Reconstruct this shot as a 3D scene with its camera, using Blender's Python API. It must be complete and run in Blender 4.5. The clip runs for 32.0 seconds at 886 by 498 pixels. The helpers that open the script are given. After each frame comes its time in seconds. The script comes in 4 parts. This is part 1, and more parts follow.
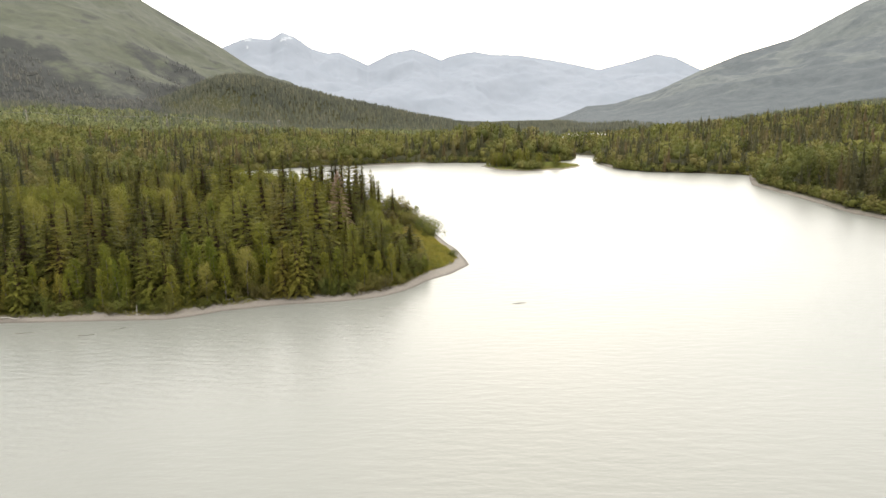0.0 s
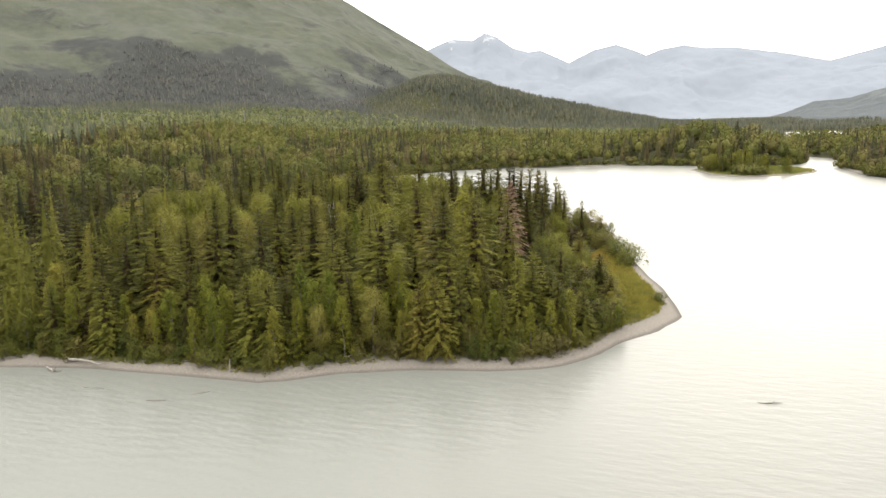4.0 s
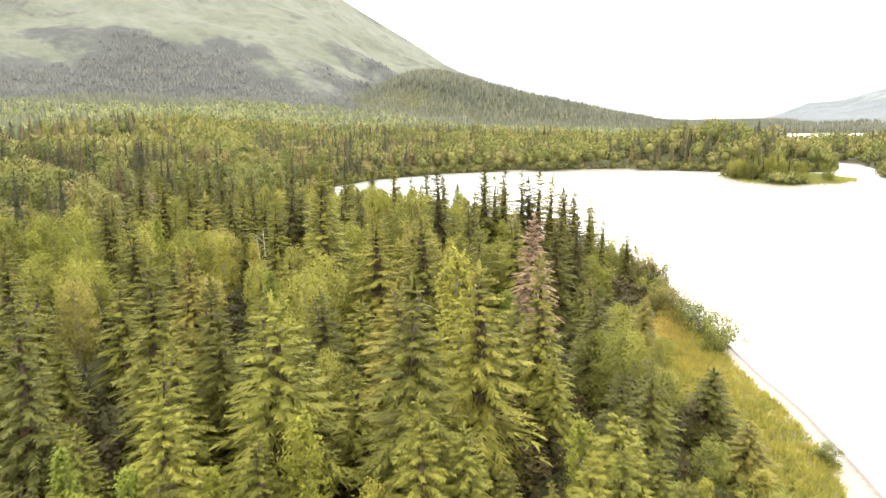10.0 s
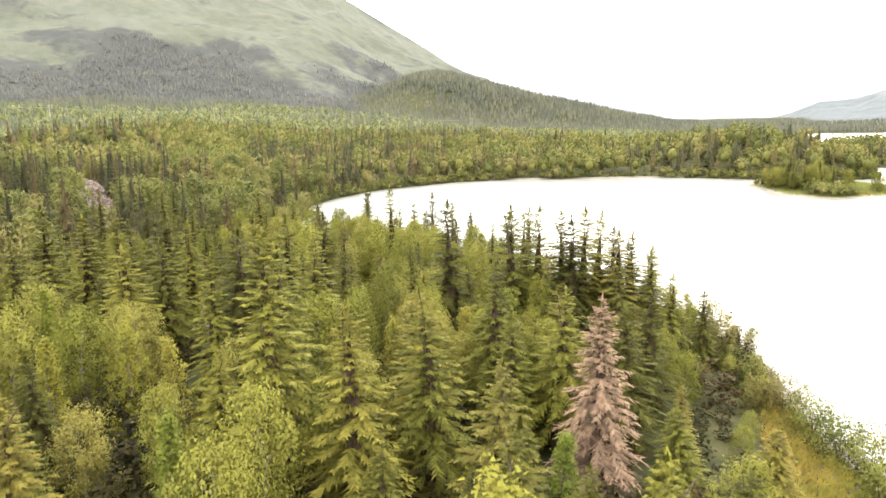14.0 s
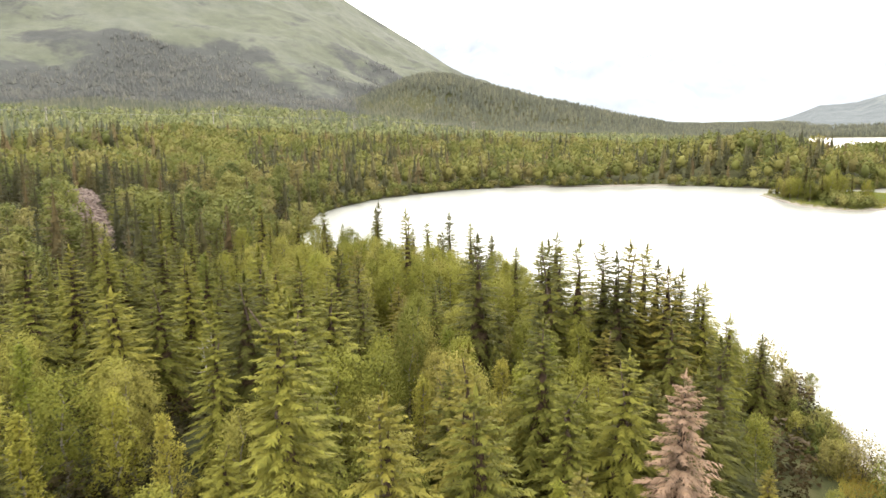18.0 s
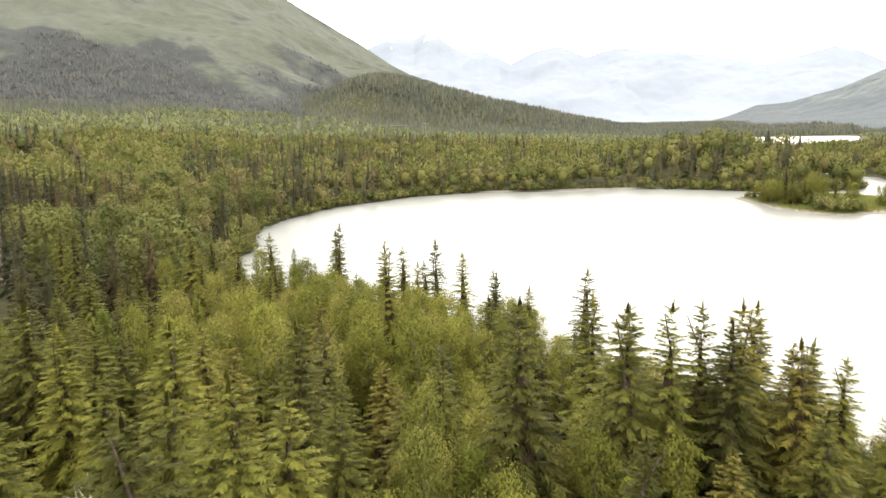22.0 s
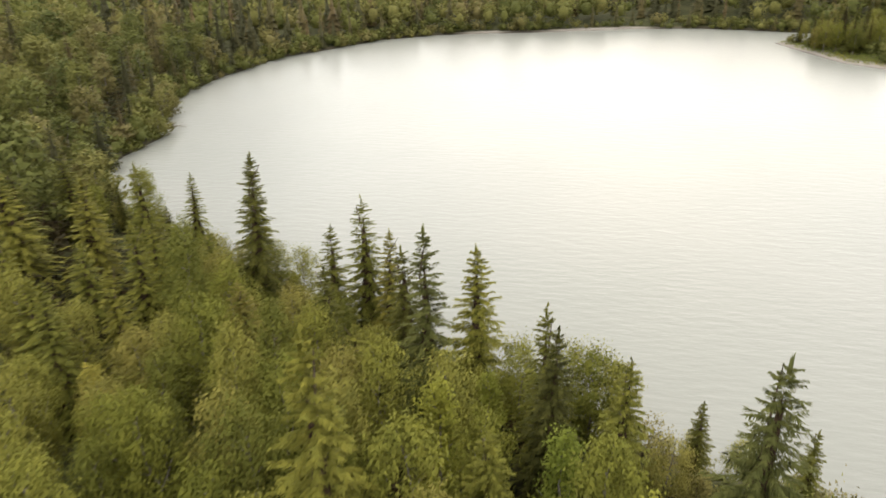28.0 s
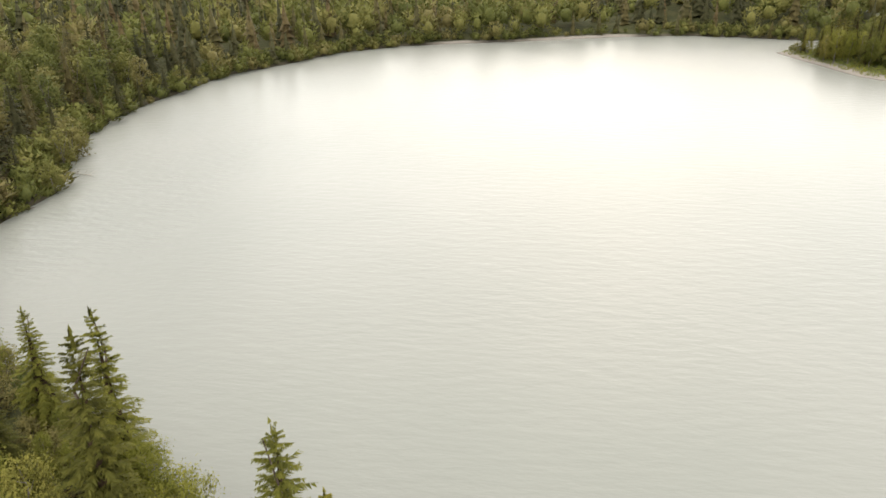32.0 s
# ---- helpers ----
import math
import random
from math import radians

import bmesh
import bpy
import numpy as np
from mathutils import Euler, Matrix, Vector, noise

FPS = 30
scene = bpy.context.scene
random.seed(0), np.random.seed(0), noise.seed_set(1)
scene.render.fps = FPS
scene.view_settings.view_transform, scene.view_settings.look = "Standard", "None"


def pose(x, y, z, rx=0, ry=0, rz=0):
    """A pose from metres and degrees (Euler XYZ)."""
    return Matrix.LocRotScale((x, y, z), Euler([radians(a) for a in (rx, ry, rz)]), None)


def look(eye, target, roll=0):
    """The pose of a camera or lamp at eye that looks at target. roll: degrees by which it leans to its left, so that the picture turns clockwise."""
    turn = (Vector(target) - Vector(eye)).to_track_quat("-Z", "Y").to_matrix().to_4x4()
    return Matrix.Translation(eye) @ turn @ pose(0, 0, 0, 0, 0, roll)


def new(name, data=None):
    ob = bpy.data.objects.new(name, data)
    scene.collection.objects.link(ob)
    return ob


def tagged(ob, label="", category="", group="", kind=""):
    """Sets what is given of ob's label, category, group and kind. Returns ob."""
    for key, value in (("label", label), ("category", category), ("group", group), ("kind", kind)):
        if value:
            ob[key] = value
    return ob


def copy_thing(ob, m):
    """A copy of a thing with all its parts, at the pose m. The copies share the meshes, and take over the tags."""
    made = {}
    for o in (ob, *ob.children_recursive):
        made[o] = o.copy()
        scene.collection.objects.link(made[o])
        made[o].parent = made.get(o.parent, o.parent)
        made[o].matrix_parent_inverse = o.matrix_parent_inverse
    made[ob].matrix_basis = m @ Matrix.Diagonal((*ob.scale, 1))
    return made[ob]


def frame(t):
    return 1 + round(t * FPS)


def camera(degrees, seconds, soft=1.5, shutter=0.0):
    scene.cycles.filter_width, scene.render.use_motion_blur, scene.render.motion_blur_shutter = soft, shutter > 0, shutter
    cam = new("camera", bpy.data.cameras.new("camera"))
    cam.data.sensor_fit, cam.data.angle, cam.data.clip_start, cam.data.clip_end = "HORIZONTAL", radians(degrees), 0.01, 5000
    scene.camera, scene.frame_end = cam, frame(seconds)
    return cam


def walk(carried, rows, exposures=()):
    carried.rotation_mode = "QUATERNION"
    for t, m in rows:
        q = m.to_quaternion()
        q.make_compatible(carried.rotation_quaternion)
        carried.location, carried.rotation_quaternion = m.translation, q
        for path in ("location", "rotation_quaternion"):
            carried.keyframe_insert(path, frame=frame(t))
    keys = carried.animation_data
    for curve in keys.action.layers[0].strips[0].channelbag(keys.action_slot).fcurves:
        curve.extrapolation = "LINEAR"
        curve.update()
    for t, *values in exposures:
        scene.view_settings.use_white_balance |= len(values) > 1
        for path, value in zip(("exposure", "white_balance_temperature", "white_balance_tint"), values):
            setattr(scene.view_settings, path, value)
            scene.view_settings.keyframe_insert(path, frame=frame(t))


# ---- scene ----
cam = camera(65.0, 32.0, shutter=0.50)
METRES, EYE, TILT, LEAN, TURN = 200.0, 24.6, -10.22, 1.1, 0.0
ROWS = [
    (0.0, 0.0, 0.0, 0.0, 0.0, 0.0, -0.0),
    (0.5, -0.0002, 0.0178, 0.003, -0.02, 0.0, 0.01),
    (1.0, -0.0005, 0.0357, 0.0063, -0.04, -0.0, 0.01),
    (1.5, -0.0007, 0.054, 0.0094, -0.08, 0.0, 0.02),
    (2.0, -0.002, 0.0731, 0.0126, 3.14, 0.01, -0.43),
    (2.5, -0.0016, 0.0917, 0.0158, 4.26, -0.0, -0.62),
    (3.0, -0.0044, 0.11, 0.0191, 5.43, -0.03, -0.78),
    (3.5, -0.0039, 0.13, 0.0224, 15.76, -0.38, -2.33),
    (5.5, -0.0139, 0.2039, 0.0359, 15.78, -0.52, -2.65),
    (6.0, -0.0183, 0.2225, 0.0391, 23.76, -1.0, -3.8),
    (6.5, -0.0225, 0.2406, 0.0423, 23.88, -1.04, -3.89),
    (7.0, -0.0275, 0.2586, 0.0455, 23.85, -1.08, -3.99),
    (7.5, -0.0331, 0.2764, 0.0486, 23.83, -1.11, -4.06),
    (8.0, -0.0388, 0.2942, 0.0515, 15.16, -0.56, -3.1),
    (8.5, -0.0452, 0.3119, 0.0546, 14.84, -0.58, -3.01),
    (9.0, -0.0512, 0.3299, 0.0576, 14.86, -0.59, -3.01),
    (9.5, -0.0571, 0.348, 0.0606, 14.88, -0.59, -3.03),
    (10.0, -0.0628, 0.366, 0.0636, 14.89, -0.6, -3.01),
    (10.5, -0.0684, 0.3839, 0.0667, 14.91, -0.6, -2.98),
    (11.0, -0.0741, 0.4019, 0.0697, 14.91, -0.61, -2.97),
    (11.5, -0.0796, 0.4199, 0.0728, 14.91, -0.59, -3.0),
    (12.0, -0.085, 0.438, 0.0759, 14.92, -0.58, -2.96),
    (12.5, -0.0904, 0.456, 0.079, 14.92, -0.58, -2.92),
    (13.0, -0.0954, 0.4724, 0.083, 14.98, -0.57, -2.91),
    (13.5, -0.0983, 0.4823, 0.0886, 15.18, -0.59, -2.83),
    (14.0, -0.1001, 0.4881, 0.0951, 15.37, -0.58, -2.79),
    (14.5, -0.1009, 0.4906, 0.1011, 15.5, -0.57, -2.75),
    (16.5, -0.1043, 0.4971, 0.1099, 15.94, -0.55, -2.81),
    (17.0, -0.1101, 0.5034, 0.1099, 15.96, -0.52, -2.98),
    (17.5, -0.117, 0.5111, 0.1101, 15.92, -0.5, -3.1),
    (18.0, -0.1244, 0.5204, 0.1111, 15.24, -0.45, -3.0),
    (18.5, -0.1326, 0.5303, 0.1128, 11.37, -0.25, -2.45),
    (19.0, -0.1404, 0.5416, 0.1151, 11.26, -0.26, -2.32),
    (19.5, -0.1475, 0.5537, 0.118, 11.17, -0.26, -2.22),
    (20.0, -0.1542, 0.5668, 0.1212, 11.08, -0.21, -2.12),
    (20.5, -0.1602, 0.5807, 0.1241, 11.04, -0.2, -2.02),
    (21.0, -0.1658, 0.5956, 0.1252, 10.99, -0.18, -1.96),
    (21.5, -0.171, 0.611, 0.1275, 10.96, -0.19, -1.92),
    (22.0, -0.1759, 0.6266, 0.1303, 10.93, -0.17, -1.9),
    (22.5, -0.1804, 0.6423, 0.1324, 10.91, -1.42, -1.87),
    (23.0, -0.1846, 0.6583, 0.1351, 10.85, -7.97, -1.89),
    (23.5, -0.1888, 0.6747, 0.1381, 10.82, -13.47, -1.86),
    (24.0, -0.1929, 0.6913, 0.1411, 10.8, -13.98, -1.87),
    (24.5, -0.1968, 0.7079, 0.144, 10.8, -13.99, -1.86),
    (25.0, -0.2007, 0.7245, 0.1482, 10.79, -14.02, -1.81),
    (25.5, -0.2047, 0.7402, 0.1549, 10.78, -13.99, -1.85),
    (27.5, -0.2184, 0.8073, 0.1719, 10.47, -13.99, -1.83),
    (28.0, -0.2214, 0.825, 0.1749, 8.83, -13.94, -1.6),
    (28.5, -0.2256, 0.8422, 0.1781, 5.75, -13.85, -1.16),
    (29.0, -0.2289, 0.8598, 0.1812, 5.73, -13.84, -1.11),
    (29.5, -0.2321, 0.8775, 0.1844, 5.72, -13.83, -1.09),
    (30.0, -0.2349, 0.8949, 0.1877, 5.71, -13.84, -1.07),
    (30.5, -0.2376, 0.9127, 0.1909, 5.7, -13.85, -1.06),
    (31.0, -0.24, 0.9292, 0.194, 5.74, -13.85, -0.97),
    (31.5, -0.2415, 0.9423, 0.1961, 5.85, -13.86, -0.93),
    (32.0, -0.2432, 0.9515, 0.1972, 6.18, -13.82, -0.93),
]
EXPOSURES = [(0.0, 0.66), (3.0, 0.73), (6.0, 1.25), (7.0, 2.0), (8.0, 2.36), (9.0, 2.08), (13.0, 1.86), (14.5, 1.86), (17.0, 1.66), (19.0, 1.38), (22.0, 1.25), (23.0, 1.2), (24.0, 1.6), (25.5, 1.66), (27.5, 0.85), (29.0, 0.56), (31.0, 0.6), (32.0, 0.72)]
walk(cam, [(t, pose(0, 0, EYE, TILT, LEAN, TURN) @ pose(METRES * x, METRES * y, METRES * z, 90 + pitch, roll, yaw)) for t, x, y, z, yaw, pitch, roll in ROWS], EXPOSURES)

# ---- world and sun: a bright overcast sky ----
SUN_AZ, SUN_EL = 8.0, 24.0      # degrees to the right of +y, and above the horizon
world = bpy.data.worlds.new("overcast_sky")
scene.world = world
world.use_nodes = True
wn, wl = world.node_tree.nodes, world.node_tree.links
wn.clear()
w_out, w_bg, w_cloud, w_add = wn.new("ShaderNodeOutputWorld"), wn.new("ShaderNodeBackground"), wn.new("ShaderNodeBackground"), wn.new("ShaderNodeAddShader")
w_sky = wn.new("ShaderNodeTexSky")
w_sky.sky_type, w_sky.sun_disc = "NISHITA", False
w_sky.sun_elevation, w_sky.sun_rotation = radians(SUN_EL), radians(SUN_AZ)
w_bg.inputs["Strength"].default_value = 0.05
w_cloud.inputs["Color"].default_value = (1.0, 0.952, 0.89, 1)
w_dir, w_xyz, w_up = wn.new("ShaderNodeTexCoord"), wn.new("ShaderNodeSeparateXYZ"), wn.new("ShaderNodeMapRange")
w_up.inputs["To Min"].default_value, w_up.inputs["To Max"].default_value = 0.85, 3.1     # an overcast sky is brightest overhead
wl.new(w_dir.outputs["Generated"], w_xyz.inputs[0])
wl.new(w_xyz.outputs["Z"], w_up.inputs["Value"])
wl.new(w_up.outputs[0], w_cloud.inputs["Strength"])
wl.new(w_sky.outputs[0], w_bg.inputs["Color"])
wl.new(w_bg.outputs[0], w_add.inputs[0])
wl.new(w_cloud.outputs[0], w_add.inputs[1])
wl.new(w_add.outputs[0], w_out.inputs["Surface"])
sun = new("sun", bpy.data.lights.new("sun", "SUN"))
sun.data.energy, sun.data.angle, sun.data.color = 0.7, radians(60), (1.0, 0.94, 0.85)
az = radians(SUN_AZ)
sun.matrix_world = look((400 * math.sin(az), 400 * math.cos(az), 400 * math.tan(radians(SUN_EL))), (0, 0, 0))


# ---- materials ----
def material(name):
    m = bpy.data.materials.new(name)
    m.use_nodes = True
    return m, m.node_tree.nodes, m.node_tree.links, m.node_tree.nodes["Principled BSDF"]


def ramp(nodes, stops):
    r = nodes.new("ShaderNodeValToRGB")
    e = r.color_ramp.elements
    while len(e) < len(stops):
        e.new(0.5)
    for k, (p, c) in zip(e, stops):
        k.position, k.color = p, (*c, 1)
    return r


def tex_noise(nodes, links, scale, detail=4.0, where="object", rough=0.55):
    co = nodes.new("ShaderNodeNewGeometry") if where == "world" else nodes.new("ShaderNodeTexCoord")
    n = nodes.new("ShaderNodeTexNoise")
    n.inputs["Scale"].default_value, n.inputs["Detail"].default_value, n.inputs["Roughness"].default_value = scale, detail, rough
    links.new(co.outputs["Position" if where == "world" else "Object"], n.inputs["Vector"])
    return n


def mix_colour(nodes, links, kind, fac, a, b):
    m = nodes.new("ShaderNodeMix")
    m.data_type, m.blend_type = "RGBA", kind
    for sock, value in ((m.inputs[0], fac), (m.inputs[6], a), (m.inputs[7], b)):
        if isinstance(value, (int, float)):
            sock.default_value = value
        elif isinstance(value, tuple):
            sock.default_value = (*value, 1)
        else:
            links.new(value, sock)
    return m.outputs[2]


def bump(nodes, links, height, strength, distance, bsdf):
    b = nodes.new("ShaderNodeBump")
    b.inputs["Strength"].default_value, b.inputs["Distance"].default_value = strength, distance
    links.new(height, b.inputs["Height"])
    links.new(b.outputs[0], bsdf.inputs["Normal"])
    return b


def foliage(name, stops, joined=False, glow=0.36, grain=2.0, vary=0.09):
    """Leaf or needle material; the tone differs from tree to tree and from spray to spray."""
    m, n, l, p = material(name)
    if joined:
        src = n.new("ShaderNodeAttribute")
        src.attribute_name = "tint"
        tone = src.outputs["Fac"]
    else:
        tone = n.new("ShaderNodeObjectInfo").outputs["Random"]
    r = ramp(n, stops)
    l.new(tone, r.inputs[0])
    isl = n.new("ShaderNodeNewGeometry").outputs["Random Per Island"]
    mr = n.new("ShaderNodeMapRange")
    mr.inputs["To Min"].default_value, mr.inputs["To Max"].default_value = 1 - vary, 1 + vary
    l.new(isl, mr.inputs["Value"])
    col = mix_colour(n, l, "MULTIPLY", 1.0, r.outputs[0], mr.outputs[0])
    ns = tex_noise(n, l, grain, 3.0, "world")
    tint = ramp(n, [(0.3, (0.8, 0.83, 0.86)), (0.7, (1.24, 1.18, 1.1))])
    l.new(ns.outputs["Fac"], tint.inputs[0])
    col = mix_colour(n, l, "MULTIPLY", 1.0, col, tint.outputs[0])
    l.new(col, p.inputs["Base Color"])
    p.inputs["Roughness"].default_value = 0.6
    p.inputs["Specular IOR Level"].default_value = 0.03
    tr = n.new("ShaderNodeBsdfTranslucent")
    l.new(col, tr.inputs["Color"])
    mx = n.new("ShaderNodeMixShader")
    mx.inputs[0].default_value = glow
    l.new(p.outputs[0], mx.inputs[1])
    l.new(tr.outputs[0], mx.inputs[2])
    l.new(mx.outputs[0], n["Material Output"].inputs["Surface"])
    return m


SPRUCE_TONES = [(0.0, (0.04, 0.041, 0.011)), (0.22, (0.063, 0.063, 0.014)), (0.5, (0.089, 0.091, 0.018)), (0.82, (0.117, 0.114, 0.021)), (0.95, (0.113, 0.096, 0.021)), (1.0, (0.062, 0.067, 0.02))]
BAY_SPRUCE_TONES = [(0.0, (0.0292, 0.0309, 0.0154)), (0.5, (0.0448, 0.0433, 0.0197)), (0.85, (0.0656, 0.0565, 0.0231)), (1.0, (0.0666, 0.0486, 0.0239))]
# distance haze is put into these two far tone sets: greyer, with more blue
HAZY_SPRUCE_TONES = [(0.0, (0.045, 0.053, 0.034)), (0.5, (0.061, 0.069, 0.042)), (1.0, (0.085, 0.086, 0.05))]
HAZY_BIRCH_TONES = [(0.0, (0.0889, 0.105, 0.0493)), (0.5, (0.123, 0.134, 0.0582)), (1.0, (0.155, 0.159, 0.0739))]
BIRCH_TONES = [(0.0, (0.0771, 0.0819, 0.0169)), (0.3, (0.106, 0.111, 0.0197)), (0.6, (0.132, 0.132, 0.0254)), (0.85, (0.151, 0.143, 0.0338)), (1.0, (0.148, 0.13, 0.0338))]
BAY_BIRCH_TONES = [(0.0, (0.0666, 0.076, 0.0234)), (0.45, (0.0978, 0.103, 0.0288)), (0.8, (0.129, 0.123, 0.0387)), (1.0, (0.116, 0.101, 0.0405))]
POPLAR_TONES = [(0.0, (0.0894, 0.111, 0.0179)), (0.5, (0.141, 0.144, 0.0223)), (1.0, (0.181, 0.16, 0.0314))]
# slope woods: haze mixed into the needle colour, almost grey
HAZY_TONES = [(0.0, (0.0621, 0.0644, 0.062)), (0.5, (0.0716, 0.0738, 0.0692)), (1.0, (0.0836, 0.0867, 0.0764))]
m_spruce, m_spruce_far = foliage("spruce_needles", SPRUCE_TONES, glow=0.14), foliage("spruce_needles_joined", BAY_SPRUCE_TONES, True, 0.14)
m_birch, m_birch_far = foliage("birch_leaves", BIRCH_TONES), foliage("birch_leaves_joined", BAY_BIRCH_TONES, True, 0.38)
# slope, hill and far woods have their haze painted into the leaf colours
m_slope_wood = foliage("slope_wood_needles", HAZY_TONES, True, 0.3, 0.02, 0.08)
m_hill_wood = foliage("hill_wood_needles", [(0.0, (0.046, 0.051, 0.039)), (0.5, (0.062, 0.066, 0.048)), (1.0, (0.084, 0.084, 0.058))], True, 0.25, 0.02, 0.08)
m_far_spruce, m_far_birch = foliage("far_spruce_needles", HAZY_SPRUCE_TONES, True, 0.25, 0.05), foliage("far_birch_leaves", HAZY_BIRCH_TONES, True, 0.35, 0.05)
m_birch_joined, m_spruce_joined = foliage("birch_leaves_mid", BIRCH_TONES, True), foliage("spruce_needles_mid", SPRUCE_TONES, True, 0.14)
m_poplar = foliage("poplar_leaves", POPLAR_TONES)
m_dead = foliage("dead_needles", [(0.0, (0.21, 0.145, 0.1)), (1.0, (0.21, 0.145, 0.1))], glow=0.2)
m_shrub = foliage("shrub_leaves", [(0.0, (0.0578, 0.0704, 0.019)), (0.4, (0.0988, 0.107, 0.0253)), (0.75, (0.129, 0.115, 0.0358)), (1.0, (0.095, 0.085, 0.036))])
# undergrowth tones carry the forest shade: far darker than the other leaves
m_shade_under = foliage("shade_dark_undergrowth", [(0.0, (0.0156, 0.0147, 0.00588)), (0.5, (0.0252, 0.0216, 0.00882)), (1.0, (0.0384, 0.0274, 0.0127))], True)
m_grass = foliage("meadow_grass", [(0.0, (0.13, 0.15, 0.0338)), (0.6, (0.221, 0.192, 0.0416)), (1.0, (0.247, 0.169, 0.0494))], True, 0.4, 0.6)


def bark(name, a, b):
    m, n, l, p = material(name)
    ns = tex_noise(n, l, 6.0, 5.0)
    r = ramp(n, [(0.35, a), (0.65, b)])
    l.new(ns.outputs["Fac"], r.inputs[0])
    l.new(r.outputs[0], p.inputs["Base Color"])
    p.inputs["Roughness"].default_value = 0.95
    p.inputs["Specular IOR Level"].default_value = 0.08
    bump(n, l, ns.outputs["Fac"], 0.6, 0.03, p)
    return m


m_bark, m_birch_bark, m_drift = bark("spruce_bark", (0.036, 0.0252, 0.018), (0.102, 0.078, 0.06)), bark("birch_bark", (0.06, 0.051, 0.039), (0.192, 0.174, 0.15)), bark("driftwood", (0.156, 0.138, 0.12), (0.3, 0.282, 0.258))
# dead twigs, with the shade inside the crowns put into their near-black colour
m_shade_twigs = bark("shade_dark_twigs", (0.02, 0.013, 0.008), (0.05, 0.034, 0.02))
m_wet_wood = bark("wet_wood", (0.0275, 0.022, 0.0165), (0.11, 0.0935, 0.077))

m_water, n, l, p = material("glacial_water")
p.inputs["Roughness"].default_value = 0.28
p.inputs["Specular IOR Level"].default_value = 0.22
p.inputs["IOR"].default_value = 1.33
ns = tex_noise(n, l, 0.02, 4.0, "world")
r = ramp(n, [(0.3, (0.122, 0.127, 0.113)), (0.7, (0.141, 0.143, 0.128))])
l.new(ns.outputs["Fac"], r.inputs[0])
l.new(r.outputs[0], p.inputs["Base Color"])
geo = n.new("ShaderNodeNewGeometry")
mp = n.new("ShaderNodeMapping")
mp.inputs["Rotation"].default_value, mp.inputs["Scale"].default_value = (0, 0, radians(12)), (0.35, 1.0, 1.0)
l.new(geo.outputs["Position"], mp.inputs["Vector"])
wv = n.new("ShaderNodeTexNoise")
wv.inputs["Scale"].default_value, wv.inputs["Detail"].default_value, wv.inputs["Roughness"].default_value = 1.1, 4.0, 0.55
l.new(mp.outputs[0], wv.inputs["Vector"])
bump(n, l, wv.outputs["Fac"], 0.4, 0.2, p)

m_ground, n, l, p = material("forest_floor_and_gravel")
geo = n.new("ShaderNodeNewGeometry")
sep = n.new("ShaderNodeSeparateXYZ")
l.new(geo.outputs["Position"], sep.inputs[0])
n1, n2 = tex_noise(n, l, 0.35, 5.0, "world"), tex_noise(n, l, 5.0, 6.0, "world", 0.7)
gravel = ramp(n, [(0.3, (0.089, 0.0806, 0.0678)), (0.7, (0.198, 0.179, 0.156))])
l.new(n2.outputs["Fac"], gravel.inputs[0])
floor_c = ramp(n, [(0.3, (0.015, 0.0165, 0.007)), (0.5, (0.03, 0.032, 0.011)), (0.7, (0.0475, 0.0425, 0.0185))])
l.new(n1.outputs["Fac"], floor_c.inputs[0])
add = n.new("ShaderNodeMath")
add.operation = "MULTIPLY_ADD"
l.new(n1.outputs["Fac"], add.inputs[0])
add.inputs[1].default_value = 0.35
l.new(sep.outputs["Z"], add.inputs[2])
band = n.new("ShaderNodeMapRange")
band.inputs["From Min"].default_value, band.inputs["From Max"].default_value = 0.68, 0.86
l.new(add.outputs[0], band.inputs["Value"])
open_land = n.new("ShaderNodeAttribute")
open_land.attribute_name = "tint"
bank = mix_colour(n, l, "MIX", open_land.outputs["Fac"], (0.0468, 0.0413, 0.0275), gravel.outputs[0])
col = mix_colour(n, l, "MIX", band.outputs[0], bank, floor_c.outputs[0])
wet = n.new("ShaderNodeMapRange")
wet.inputs["From Min"].default_value, wet.inputs["From Max"].default_value = 0.04, 0.12
wet.inputs["To Min"].default_value = 0.6
l.new(sep.outputs["Z"], wet.inputs["Value"])
col = mix_colour(n, l, "MULTIPLY", 1.0, col, wet.outputs[0])
l.new(col, p.inputs["Base Color"])
p.inputs["Roughness"].default_value = 0.95
p.inputs["Specular IOR Level"].default_value = 0.1
bump(n, l, n2.outputs["Fac"], 0.6, 0.08, p)


